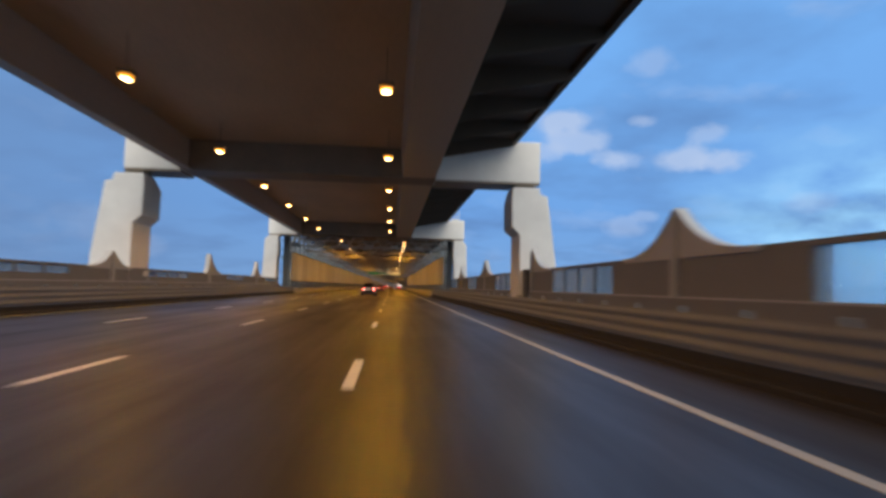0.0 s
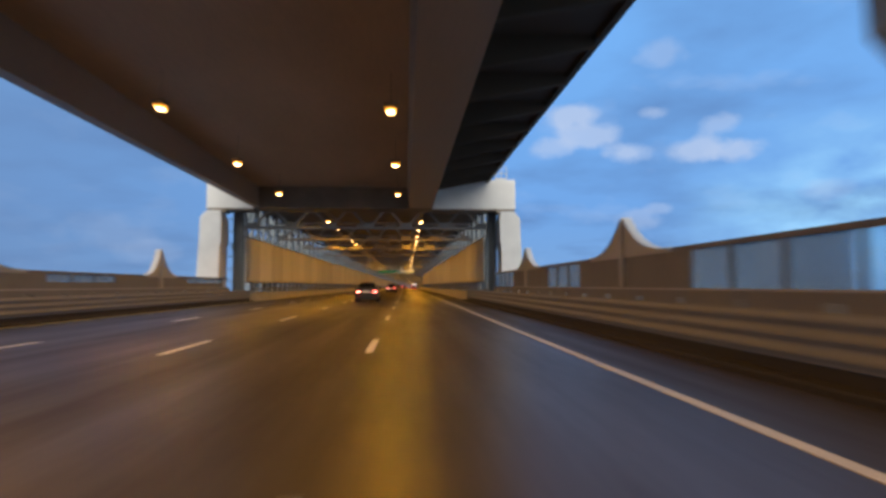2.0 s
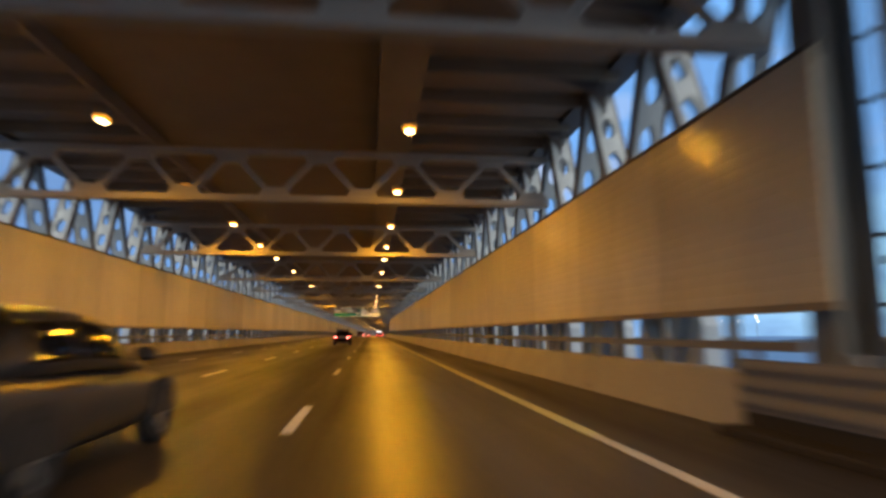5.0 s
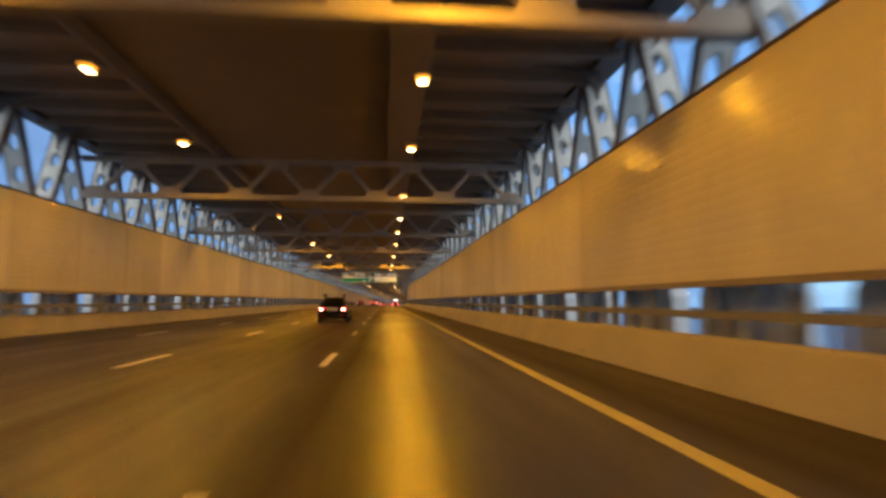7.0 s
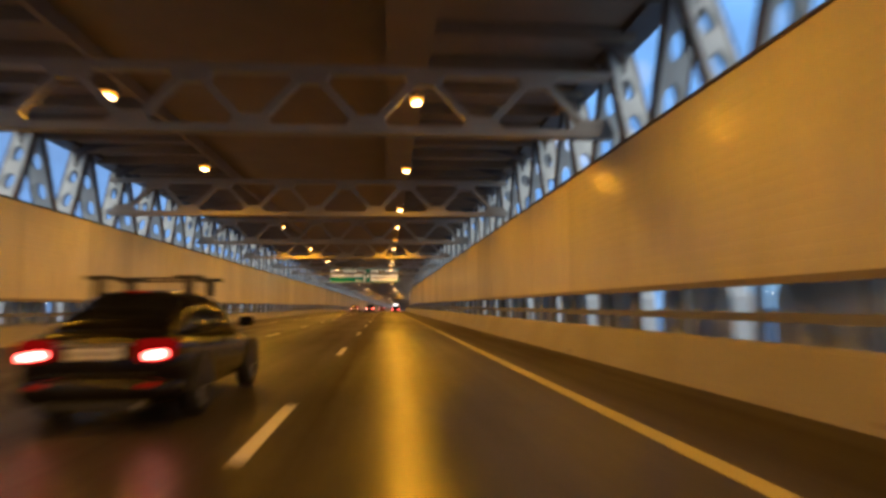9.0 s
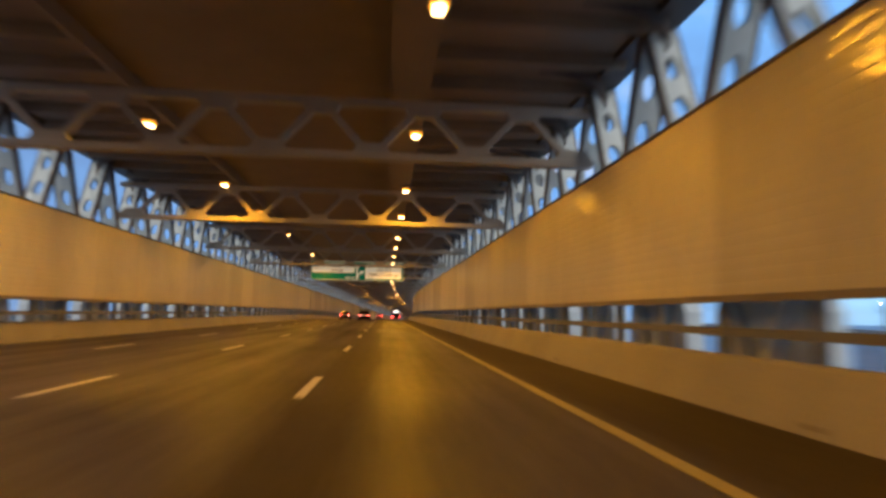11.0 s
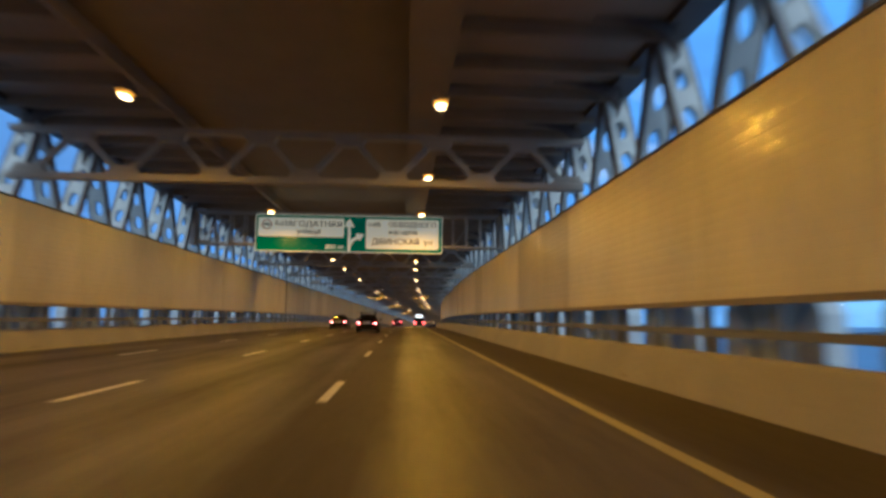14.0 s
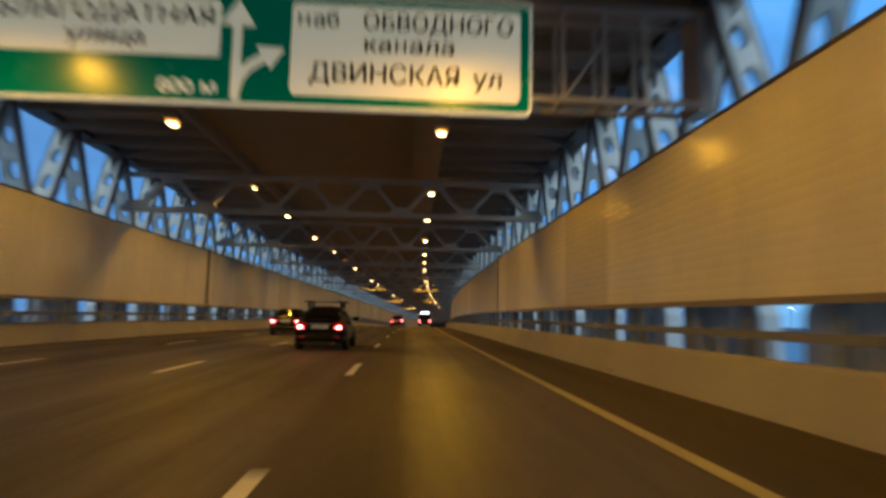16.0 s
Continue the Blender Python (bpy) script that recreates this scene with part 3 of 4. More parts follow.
me_fwd, me_back = limb_mesh(0.42), limb_mesh(-0.42)
me_low_f, me_low_b = me_fwd.copy(), me_back.copy()
for me in (me_low_f, me_low_b):
    me.materials.clear()
    me.materials.append(GUSSET)
    me.materials.append(FLANGE)
me_post = finish("truss_gusset", plate_prism(bmesh.new(), [(-1.62, -0.9), (1.62, -0.9), (1.5, 1.35), (0.6, 3.0), (-0.6, 3.0), (-1.5, 1.35)], "x", -0.2, 0.2), GUSSET)
PERIOD = 4.3
for side, x in (("right", 7.55), ("left", -13.55)):
    tr = thing("side_truss", "pale grey painted steel truss of perforated box limbs beside the road", "truss", None, "side trusses", "structure")
    n = int((Y_END - Y_PORTAL - 4) / PERIOD)
    for k in range(n):
        y = 82.4 + PERIOD * k
        part("truss_limb", me_fwd, None, tr, m=at(x, y + 0.28, 0))
        part("truss_limb", me_back, None, tr, m=at(x, y - 0.28, 0))
        if y < 450:
            part("truss_gusset", me_post, None, tr, m=at(x, y + PERIOD / 2, 0))
            for me_l in (me_low_f, me_low_b):
                part("lower_limb", me_l, None, tr, m=at(x, y + PERIOD / 2, -4.7))
    part("top_chord", strip(bmesh.new(), rect(x - 0.4, x + 0.4, 8.55, 9.2), Y_PORTAL + 1, Y_END), FLANGE, tr)
    part("middle_chord", strip(bmesh.new(), rect(x - 0.35, x + 0.35, 4.2, 4.6), Y_PORTAL + 1, Y_END), STEEL_PALE, tr)
    part("bottom_chord", strip(bmesh.new(), rect(x - 0.4, x + 0.4, -1.4, -0.7), Y_PORTAL + 1, Y_END), STEEL_POST, tr)

# noise walls: corrugated sheets between slim joints
PANEL_L = 4.88


def panel_mesh(sgn, rng):
    """Seventeen pressed boards, each hung a little out of true, with a groove between them."""
    bm = bmesh.new()
    n, z0, z1 = 17, 1.62, 5.12
    h = (z1 - z0) / n
    prof = [(0.06 * sgn, z0)]
    for k in range(n):
        za, lo, hi = z0 + h * k, rng.uniform(0, 0.003), rng.uniform(0, 0.003)
        prof += [(lo * sgn, za + 0.004), (((lo + hi) / 2 - 0.002) * sgn, za + 0.5 * h), (hi * sgn, za + h - 0.013), (0.0045 * sgn, za + h - 0.008), (0.0045 * sgn, za + h - 0.003)]
    prof += [(0.06 * sgn, z1)]
    plate_prism(bm, prof, "y", 0.006, PANEL_L - 0.006)
    return finish("noise_panel", bm, PANEL)


for side, x, sgn in (("right", X_WR, 1), ("left", X_WL, -1)):
    wall = thing("wall_" + side, "orange-lit corrugated metal noise wall above a concrete barrier", "noise wall", None, "", "structure")
    sheet_rng = random.Random(11)
    sheets = [panel_mesh(sgn, sheet_rng) for k in range(5)]
    y = Y_PORTAL
    while y < Y_END - 6:
        part("noise_panel", sheet_rng.choice(sheets), None, wall, m=at(x, y, 0, sheet_rng.uniform(-0.15, 0.15)))
        y += PANEL_L
    part("top_trim", strip(bmesh.new(), rect(min(x, x + 0.14 * sgn) - 0.02, max(x, x + 0.14 * sgn) + 0.02, 5.123, 5.19), Y_PORTAL, Y_END), BLACK, wall, "dark capping strip")
    part("bottom_trim", strip(bmesh.new(), rect(min(x - 0.03 * sgn, x + 0.14 * sgn), max(x - 0.03 * sgn, x + 0.14 * sgn), 1.50, 1.617), Y_PORTAL, Y_END), SILL, wall, "brown metal sill below the panels")
    part("joint_cover", box(bmesh.new(), min(x - 0.02 * sgn, x + 0.1 * sgn), max(x - 0.02 * sgn, x + 0.1 * sgn), 267.2, 267.65, 1.62, 5.19), BLACK, wall, "dark expansion joint").location.x = bend(267)[0]
    xp = x + 0.22 * sgn
    me_p = finish("wall_post", box(bmesh.new(), -0.07, 0.07, -0.09, 0.09, -0.3, 5.0), STEEL_POST)
    y = Y_PORTAL + 0.2
    while y < 450:
        part("wall_post", me_p, None, wall, m=at(xp, y, 0))
        y += PANEL_L / 2
    xr = x - 0.45 * sgn
    part("handrail", strip(bmesh.new(), rect(xr - 0.05, xr + 0.05, 0.96, 1.09), Y_PORTAL, Y_END), RAIL, wall, "galvanised rail above the barrier")
    me_s = finish("rail_post", box(bmesh.new(), -0.04, 0.04, -0.06, 0.06, 0.68, 0.96), RAIL)
    y = Y_PORTAL + 1.0
    while y < 450:
        part("rail_post", me_s, None, wall, m=at(xr, y, 0))
        y += PANEL_L / 2
    f = X_WR - 1.32 if sgn > 0 else X_WL + 0.5
    b = strip(bmesh.new(), [(f, 0.0), (f + 0.02 * sgn, 0.06), (f + 0.28 * sgn, 0.68), (f + 0.32 * sgn, 0.71), (f + 0.60 * sgn, 0.71), (f + 0.75 * sgn, -0.4), (f, -0.4)], Y_PORTAL, Y_END)
    ob = part("concrete_barrier", b, BARRIER)
    me_d = finish("drain_slot", plate_prism(bmesh.new(), [(-0.16, 0.03), (0.16, 0.03), (0.13, 0.13), (-0.13, 0.13)], "x", -0.012, 0.012), SILL)
    y = 84.0
    while y < 450:
        part("drain_slot", me_d, None, ob, "brown-stained drain slot", m=at(f + 0.035 * sgn, y, 0.0))
        y += 9.76
    tagged(ob, "stained pale concrete safety barrier along the road edge", "barrier", "concrete barriers", "structure")

# added dark sheet that hides the open sky past the span's end
far_wall = part("wall_far", box(bmesh.new(), -14.0, 8.5, -0.2, 0.2, -1.0, 9.0), SHOULDER, m=at(0, Y_END - 1.0, 0))
tagged(far_wall, "plain dark sheet added to close the covered span's far end", "wall", kind="structure")

# portal posts at the start of the trussed span
for x in (7.3, -13.3):
    t = thing("portal_post", "dark blue-grey steel portal post with rungs at the span's start", "steel post", pose(x, Y_PORTAL + 0.75, 0), "portal posts", "structure")
    for dx in (-0.28, 0.28):
        part("flange", box(bmesh.new(), dx - 0.06, dx + 0.06, -0.35, 0.35, -1, 8.7, 0.01), STEEL_POST, t)
    part("web", box(bmesh.new(), -0.22, 0.22, -0.04, 0.04, -1, 8.7), STEEL_POST, t)
    s = 1 if x > 0 else -1
    part("ladder_rail", rod(bmesh.new(), (s * 1.0, -0.3, -1), (s * 1.0, -0.3, 7.2), 0.05), STEEL_POST, t)
    for k in range(7):
        part("rung", rod(bmesh.new(), (s * 0.34, -0.3, 0.6 + k), (s * 1.0, -0.3, 0.6 + k), 0.035), STEEL_POST, t)

# ---- open approach: guard rails, parapets with fins ----
me_gp = finish("guard_post", box(bmesh.new(), -0.06, 0.06, -0.07, 0.07, -0.1, 1.0), RAIL)
for x, sgn in ((5.15, 1), (-12.15, -1)):
    t = thing("guard_rail", "weathered grey steel guard rail with three ridges on posts", "guard rail", None, "guard rails", "structure")
    face, back = [], []
    for k in range(25):
        u = k / 24
        d = 0.045 * (0.5 - 0.5 * math.cos(2 * math.pi * 3 * u))
        face.append((x - sgn * (0.01 + d), 0.27 + 0.63 * u))
        back.append((x - sgn * (d - 0.005), 0.27 + 0.63 * u))
    part("rail_beam", strip(bmesh.new(), face + back[::-1], Y_START, Y_PORTAL, step=26.0), RAIL, t)
    for k in range(50):
        part("guard_post", me_gp, None, t, m=pose(x + sgn * 0.09, Y_START + 1 + 2.05 * k, 0))
    # the upstand is added; its dark face stands for shade below the rail
    kerb = part("kerb", strip(bmesh.new(), [(x + sgn * a, z) for a, z in ((-0.35, -0.3), (-0.35, 0.08), (-0.33, 0.10), (0.02, 0.10), (0.02, 0.26), (0.30, 0.26), (0.30, -0.3))], Y_START, Y_PORTAL), SHOULDER)
    tagged(kerb, "grimy low kerb, its upstand added for shade below the guard rail", "kerb", "kerbs", "structure")
    a, b = sorted((x + sgn * 0.3, x + sgn * 3.1))
    walkway = part("pavement", strip(bmesh.new(), rect(a, b, -0.5, 0.12), Y_START, Y_PORTAL), SHOULDER)
    tagged(walkway, "dark service walkway beside the guard rail", "walkway", "walkways", "structure")

FIN_Y = [-1.0 + 16.4 * k for k in range(5)]
for x, sgn in ((7.4, 1), (-13.9, -1)):
    par = thing("parapet", "brown parapet with glass screens and pointed curved fins", "parapet", None, "parapets", "structure")
    rim = 2.12 if sgn > 0 else 1.74
    part("plinth", strip(bmesh.new(), rect(x - 0.15, x + 0.15, 0.1, 1.14), Y_START, Y_PORTAL), BROWN, par)
    part("ledge", strip(bmesh.new(), rect(x - 0.17, x + 0.17, 1.10, 1.145), Y_START, Y_PORTAL), FIN, par, "paler ledge along the plinth")
    part("top_rail", strip(bmesh.new(), rect(x - 0.06, x + 0.06, rim, rim + 0.12), Y_START, Y_PORTAL), BROWN, par)
    me_g = finish("glass_pane", box(bmesh.new(), -0.012, 0.012, 0.03, 1.92, 1.135, rim), GLASS)
    me_m = finish("parapet_post", box(bmesh.new(), -0.06, 0.06, -0.05, 0.05, 1.14, rim), BROWN)
    if sgn < 0:
        # on this side the lower half of each bay is closed
        me_g = finish("glass_pane", box(bmesh.new(), -0.012, 0.012, 0.03, 1.92, 1.45, rim), GLASS)
        me_lo = finish("brown_panel", box(bmesh.new(), -0.05, 0.05, 0.03, 1.92, 1.135, 1.44), BROWN)
    me_b = finish("brown_panel", box(bmesh.new(), -0.05, 0.05, 0.03, 1.92, 1.135, rim), BROWN)
    for k, fy in enumerate(FIN_Y):
        top, near_w, far_w = 3.38, 3.6, 3.6
        if sgn < 0:
            top, near_w, far_w = [(3.38, 3.6, 3.6), (3.38, 3.6, 3.6), (2.62, 2.4, 2.4), (3.26, 0.95, 3.9), (3.3, 2.0, 2.6)][k]
        cut = sgn > 0 and k == 2
        rise = [(i / 12, rim + 0.08 + (top - rim - 0.08) * (i / 12) ** 2.6) for i in range(13)]
        near_run = [(-near_w * (1 - u) - 0.08 * u, z) for u, z in rise]
        far_run = [(far_w * (1 - u) + 0.08 * u, z) for u, z in rise[::-1]]
        if cut:
            # by the pier's joint only the near half of the fin stands
            shape = plate_prism(bmesh.new(), near_run + [(0.1, top), (0.1, rim), (-near_w, rim)], "x", -0.11, 0.11)
            part("fin", shape, FIN, par, "half fin with an upright edge", m=pose(x, fy, 0))
            part("joint_recess", box(bmesh.new(), -0.24, -0.06, 0.45, 1.55, 0.55, 2.3, 0.01), BLACK, par, "dark expansion joint gap", m=pose(x, fy, 0))
            for z in (0.95, 1.4, 1.85):
                part("joint_rung", box(bmesh.new(), -0.27, -0.22, 0.45, 1.55, z - 0.03, z + 0.03), RAIL, par, m=pose(x, fy, 0))
            part("end_panel", box(bmesh.new(), -0.2, -0.06, 1.56, 4.4, 1.16, 2.3, 0.01), PALE_TRIM, par, "pale end panel beside the joint", m=pose(x, fy, 0))
        else:
            shape = plate_prism(bmesh.new(), near_run + far_run + [(far_w, rim), (-near_w, rim)], "x", -0.11, 0.11)
            part("fin", shape, FIN, par, "pointed concave fin", m=pose(x, fy, 0))
        # pale strips along the fin's edges stand for afterglow caught there
        for run in (near_run,) if cut else (near_run, far_run):
            capping = plate_prism(bmesh.new(), [(a, z + 0.045) for a, z in run] + [(a, z + 0.003) for a, z in run[::-1]], "x", -0.15, 0.15)
            part("fin_cap", capping, PALE_TRIM, par, "pale fin edge, afterglow put in as colour", m=pose(x, fy, 0))
        part("fin_rib", box(bmesh.new(), -0.2, 0.2, -0.12, 0.12, 1.14, top - 0.18), FIN, par, m=pose(x, fy, 0))
    y = Y_START
    while y < Y_PORTAL - 2:
        near = min(abs(y + 1 - fy) for fy in FIN_Y)
        part("brown_panel" if near < 4.6 else "glass_pane", me_b if near < 4.6 else me_g, None, par, m=pose(x, y, 0))
        if sgn < 0 and near >= 4.6:
            part("brown_panel", me_lo, None, par, m=pose(x, y, 0))
        part("parapet_post", me_m, None, par, m=pose(x, y, 0))
        y += 1.96

# ---- lamps ----
LAMP_Y = [9.3, 19.7, 30.3, 40.8, 50.4, 60.4, 70.9, 80.6, 89.6, 98.2, 107.5, 116.4, 124.4, 136.2, 146.2, 156.0, 168.0, 177.3, 187.4, 196.2, 207.8, 216.0, 225.6, 235.8, 247.3, 258.0, 266.8, 277.8, 288.8, 297.5, 308] + [319 + 11.5 * k for k in range(21)]


def road_lamp():
    t = thing("road_lamp", "sodium floodlight glowing orange below the deck", "lamp", None, "road lamps")
    part("housing", box(bmesh.new(), -0.26, 0.26, -0.2, 0.2, 0.10, 0.28, 0.03), STEEL_DARK, t)
    bowl = bmesh.new()
    bmesh.ops.create_cone(bowl, cap_ends=True, segments=16, radius1=0.19, radius2=0.23, depth=0.10, matrix=Matrix.Translation((0, 0, 0.046)))
    # the bowl's emission stands in for the orange halo round each lamp
    part("bowl", bowl, SODIUM_BOWL, t, "reflector bowl with an added orange glow")
    dome = bmesh.new()
    bmesh.ops.create_uvsphere(dome, u_segments=14, v_segments=8, radius=1.0, matrix=Matrix.Translation((0, 0, -0.02)) @ Matrix.Diagonal((0.165, 0.165, 0.06, 1)))
    part("lens", dome, SODIUM, t, "glowing pale orange shallow glass dome", smooth=True)
    part("stem", rod(bmesh.new(), (0, 0, 0.25), (0, 0, 1.46), 0.014), STEEL_DARK, t)
    return t


lamp0 = road_lamp()
light = bpy.data.lights.new("sodium_light", "SPOT")
light.spot_size, light.spot_blend = radians(171), 0.50
light.color, light.energy, light.shadow_soft_size = (1.0, 0.435, 0.02), 580.0, 0.20
# the floodlights of the open approach are shielded to a narrower cone
light_open = light.copy()
light_open.spot_size, light_open.spot_blend = radians(150), 0.4
light_open.energy = 660.0
light_far = light.copy()
light_far.spot_size, light_far.spot_blend = radians(150), 0.5
lamps = 0
for y in LAMP_Y:
    for xa, xb in ((-8.45, -7.45), (-0.35, 1.68)):
        x = xa if y < 76 else xb
        if y == 80.6 and x > 0:
            continue
        m = at(x, y, 7.5)
        if lamps == 0:
            lamp0.matrix_basis = m
        else:
            copy_thing(lamp0, m)
        lamps += 1
        if y < 555:
            lo = new("sodium_light", light_open if y < 76 else (light if y < 262 else light_far))
            lo.matrix_basis = m @ Matrix.Translation((0, 0, -0.30))

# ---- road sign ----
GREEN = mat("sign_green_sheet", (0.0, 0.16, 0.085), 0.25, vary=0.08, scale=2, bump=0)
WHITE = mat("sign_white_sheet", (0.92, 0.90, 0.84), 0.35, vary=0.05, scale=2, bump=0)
# faint emission stands in for headlamp light thrown back by the sheets
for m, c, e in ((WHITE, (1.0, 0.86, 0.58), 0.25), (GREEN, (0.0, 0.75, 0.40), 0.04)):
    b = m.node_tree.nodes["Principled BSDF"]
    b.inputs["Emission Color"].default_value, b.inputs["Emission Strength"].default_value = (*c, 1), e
INK = mat("sign_black_ink", (0.03, 0.03, 0.03), 0.5, vary=0.1, bump=0)
SX0, SX1, SZ0, SZ1, SY = -9.08, 3.15, 5.43, 7.88, 238.9


def lettering(name, body, x, z, height, material, parent, width=None, scale_x=1.0):
    """Words in the built-in font as thin mesh letters, standing on (x, z), facing the traffic."""
    cu = bpy.data.curves.new(name, "FONT")
    cu.body, cu.extrude, cu.align_x, cu.size = body, 0.004, "CENTER", height / 0.72
    tmp = bpy.data.objects.new(name, cu)
    scene.collection.objects.link(tmp)
    bpy.context.view_layer.update()
    me = bpy.data.meshes.new_from_object(tmp.evaluated_get(bpy.context.evaluated_depsgraph_get()))
    if scale_x != 1.0:
        me.transform(Matrix.Diagonal((scale_x, 1, 1, 1)))
    sx = 1.0
    if width:
        xs = [v.co.x for v in me.vertices]
        sx = width / (max(xs) - min(xs))
    me.transform(Matrix.Diagonal((sx, 1, 1, 1)))
    bpy.data.objects.remove(tmp)
    me.materials.clear()
    me.materials.append(material)
    # each letter is a part of its own
    bm = bmesh.new()
    bm.from_mesh(me)
    left = set(bm.verts)
    while left:
        seed = min(left, key=lambda v: (v.co.x, v.index))
        run, isle = [seed], {seed}
        while run:
            for e in run.pop().link_edges:
                for v in e.verts:
                    if v not in isle:
                        isle.add(v)
                        run.append(v)
        left -= isle
        one = bm.copy()
        keep = {v.index for v in isle}
        bmesh.ops.delete(one, geom=[v for v in one.verts if v.index not in keep], context="VERTS")
        # bold strokes: the letter again, a stroke's part to the side and a hair behind
        twin = bmesh.ops.duplicate(one, geom=list(one.verts) + list(one.edges) + list(one.faces))
        bmesh.ops.translate(one, verts=[g for g in twin["geom"] if isinstance(g, bmesh.types.BMVert)], vec=(height * 0.055, 0, -0.0015))
        part("letter", one, material, parent, m=pose(x, -0.024, z, 90, 0, 0))
    bm.free()


sign = thing("road_sign", "green and white direction sign hung on a lattice beam, faint glow added", "road sign", pose(0, SY, 0))
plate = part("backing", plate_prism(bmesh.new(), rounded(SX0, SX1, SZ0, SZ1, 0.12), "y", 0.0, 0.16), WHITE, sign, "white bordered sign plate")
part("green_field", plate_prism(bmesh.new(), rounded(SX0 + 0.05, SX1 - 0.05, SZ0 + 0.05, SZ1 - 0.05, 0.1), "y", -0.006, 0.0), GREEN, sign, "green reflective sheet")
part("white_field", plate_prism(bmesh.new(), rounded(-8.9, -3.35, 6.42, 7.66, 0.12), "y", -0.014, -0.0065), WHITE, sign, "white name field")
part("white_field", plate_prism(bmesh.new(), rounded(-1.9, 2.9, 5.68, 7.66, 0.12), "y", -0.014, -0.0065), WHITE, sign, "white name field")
lettering("letters", "БЛАГОДАТНАЯ", -5.65, 7.10, 0.38, INK, sign, 4.3)
lettering("letters", "улица", -5.65, 6.62, 0.36, INK, sign, 1.55)
lettering("letters", "Н", -1.66, 7.16, 0.28, INK, sign, 0.22)
lettering("letters", "аб", -1.2, 7.16, 0.36, INK, sign, 0.52)
lettering("letters", "ОБВОДНОГО", 1.15, 7.14, 0.38, INK, sign, 3.15)
lettering("letters", "ка", -0.12, 6.66, 0.36, INK, sign, 0.54)
lettering("letters", "Н", 0.36, 6.66, 0.28, INK, sign, 0.22)
lettering("letters", "ала", 1.02, 6.66, 0.36, INK, sign, 0.92)
lettering("letters", "ДВИНСКАЯ", 0.05, 5.98, 0.42, INK, sign, 3.1)
lettering("letters", "ул", 2.2, 5.98, 0.40, INK, sign, 0.6)
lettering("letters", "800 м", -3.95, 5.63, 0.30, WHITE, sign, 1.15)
ring = bmesh.new()
for k in range(24):
    a, b2 = 2 * math.pi * k / 24, 2 * math.pi * (k + 1) / 24
    v = [ring.verts.new((-8.35 + r * math.cos(t), y, 7.2 + r * math.sin(t))) for r, t, y in ((0.27, a, -0.018), (0.27, b2, -0.018), (0.34, b2, -0.018), (0.34, a, -0.018))]
    ring.faces.new(v)
bmesh.ops.solidify(ring, geom=list(ring.faces), thickness=0.004)
part("emblem_ring", ring, mat("sign_dull_red", (0.30, 0.05, 0.03), 0.4, bump=0), sign, "dull red ring emblem")
part("emblem_bar", plate_prism(bmesh.new(), rounded(-8.53, -8.17, 7.13, 7.28, 0.05), "y", -0.02, -0.0145), INK, sign)
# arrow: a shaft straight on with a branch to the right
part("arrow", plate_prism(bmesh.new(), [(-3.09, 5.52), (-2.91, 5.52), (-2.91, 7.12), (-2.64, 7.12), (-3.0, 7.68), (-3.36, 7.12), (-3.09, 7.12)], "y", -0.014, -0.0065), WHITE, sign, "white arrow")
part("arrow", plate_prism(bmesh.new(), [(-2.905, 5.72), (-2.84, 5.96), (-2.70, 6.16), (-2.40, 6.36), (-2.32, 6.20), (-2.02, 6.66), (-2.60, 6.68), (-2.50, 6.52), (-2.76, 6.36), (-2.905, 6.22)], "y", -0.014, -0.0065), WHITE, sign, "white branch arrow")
for x in (-7.5, -4.0, -1.0, 2.0):
    part("sign_bracket", box(bmesh.new(), x - 0.05, x + 0.05, 0.16, 0.5, 7.6, 7.7), STEEL_BEAM, sign)
    part("sign_bracket", box(bmesh.new(), x - 0.05, x + 0.05, 0.16, 0.5, 6.0, 6.1), STEEL_BEAM, sign)

# ---- cars ----
RUBBER = mat("tyre_rubber", (0.02, 0.02, 0.02), 0.8, vary=0.2, bump=0.1)
ALLOY = mat("wheel_alloy", (0.35, 0.35, 0.35), 0.35, 0.8, vary=0.1)
CARGLASS = mat("dark_car_glass", (0.012, 0.012, 0.014), 0.06, vary=0.1, bump=0, rvary=0.02, spec=0.7)
PLATE = mat("plate_white", (0.75, 0.74, 0.70), 0.4, vary=0.05, bump=0)
TAIL_RED = mat("tail_lens_red", (0.35, 0.01, 0.01), 0.2, vary=0.1, bump=0)
TAIL_GLOW = glow("tail_cluster_lit", (1.0, 0.015, 0.012), 0.13)
TAIL_LIT = glow("tail_lamp_lit", (1.0, 0.07, 0.06), 16.0, True)
HOT = glow("tail_bulb", (1.0, 0.45, 0.36), 22.0)
BLACK_TRIM = mat("black_trim", (0.02, 0.02, 0.02), 0.55, vary=0.2)


def loft(sections, cap=True):
    bm = bmesh.new()
    rows = [[bm.verts.new(p) for p in s] for s in sections]
    n = len(rows[0])
    for a, b2 in zip(rows, rows[1:]):
        for k in range(n):
            bm.faces.new((a[k], a[(k + 1) % n], b2[(k + 1) % n], b2[k]))
    if cap:
        bm.faces.new(rows[0][::-1])
        bm.faces.new(rows[-1])
    return bm


def curve_at(keys, y):
    """Smooth values between rows of (y, a, b, ...)."""
    if y <= keys[0][0]:
        return keys[0][1:]
    for p, q in zip(keys, keys[1:]):
        if y <= q[0]:
            f = (y - p[0]) / (q[0] - p[0])
            f = f * f * (3 - 2 * f) * 0.5 + f * 0.5
            return [u + (v - u) * f for u, v in zip(p[1:], q[1:])]
    return keys[-1][1:]


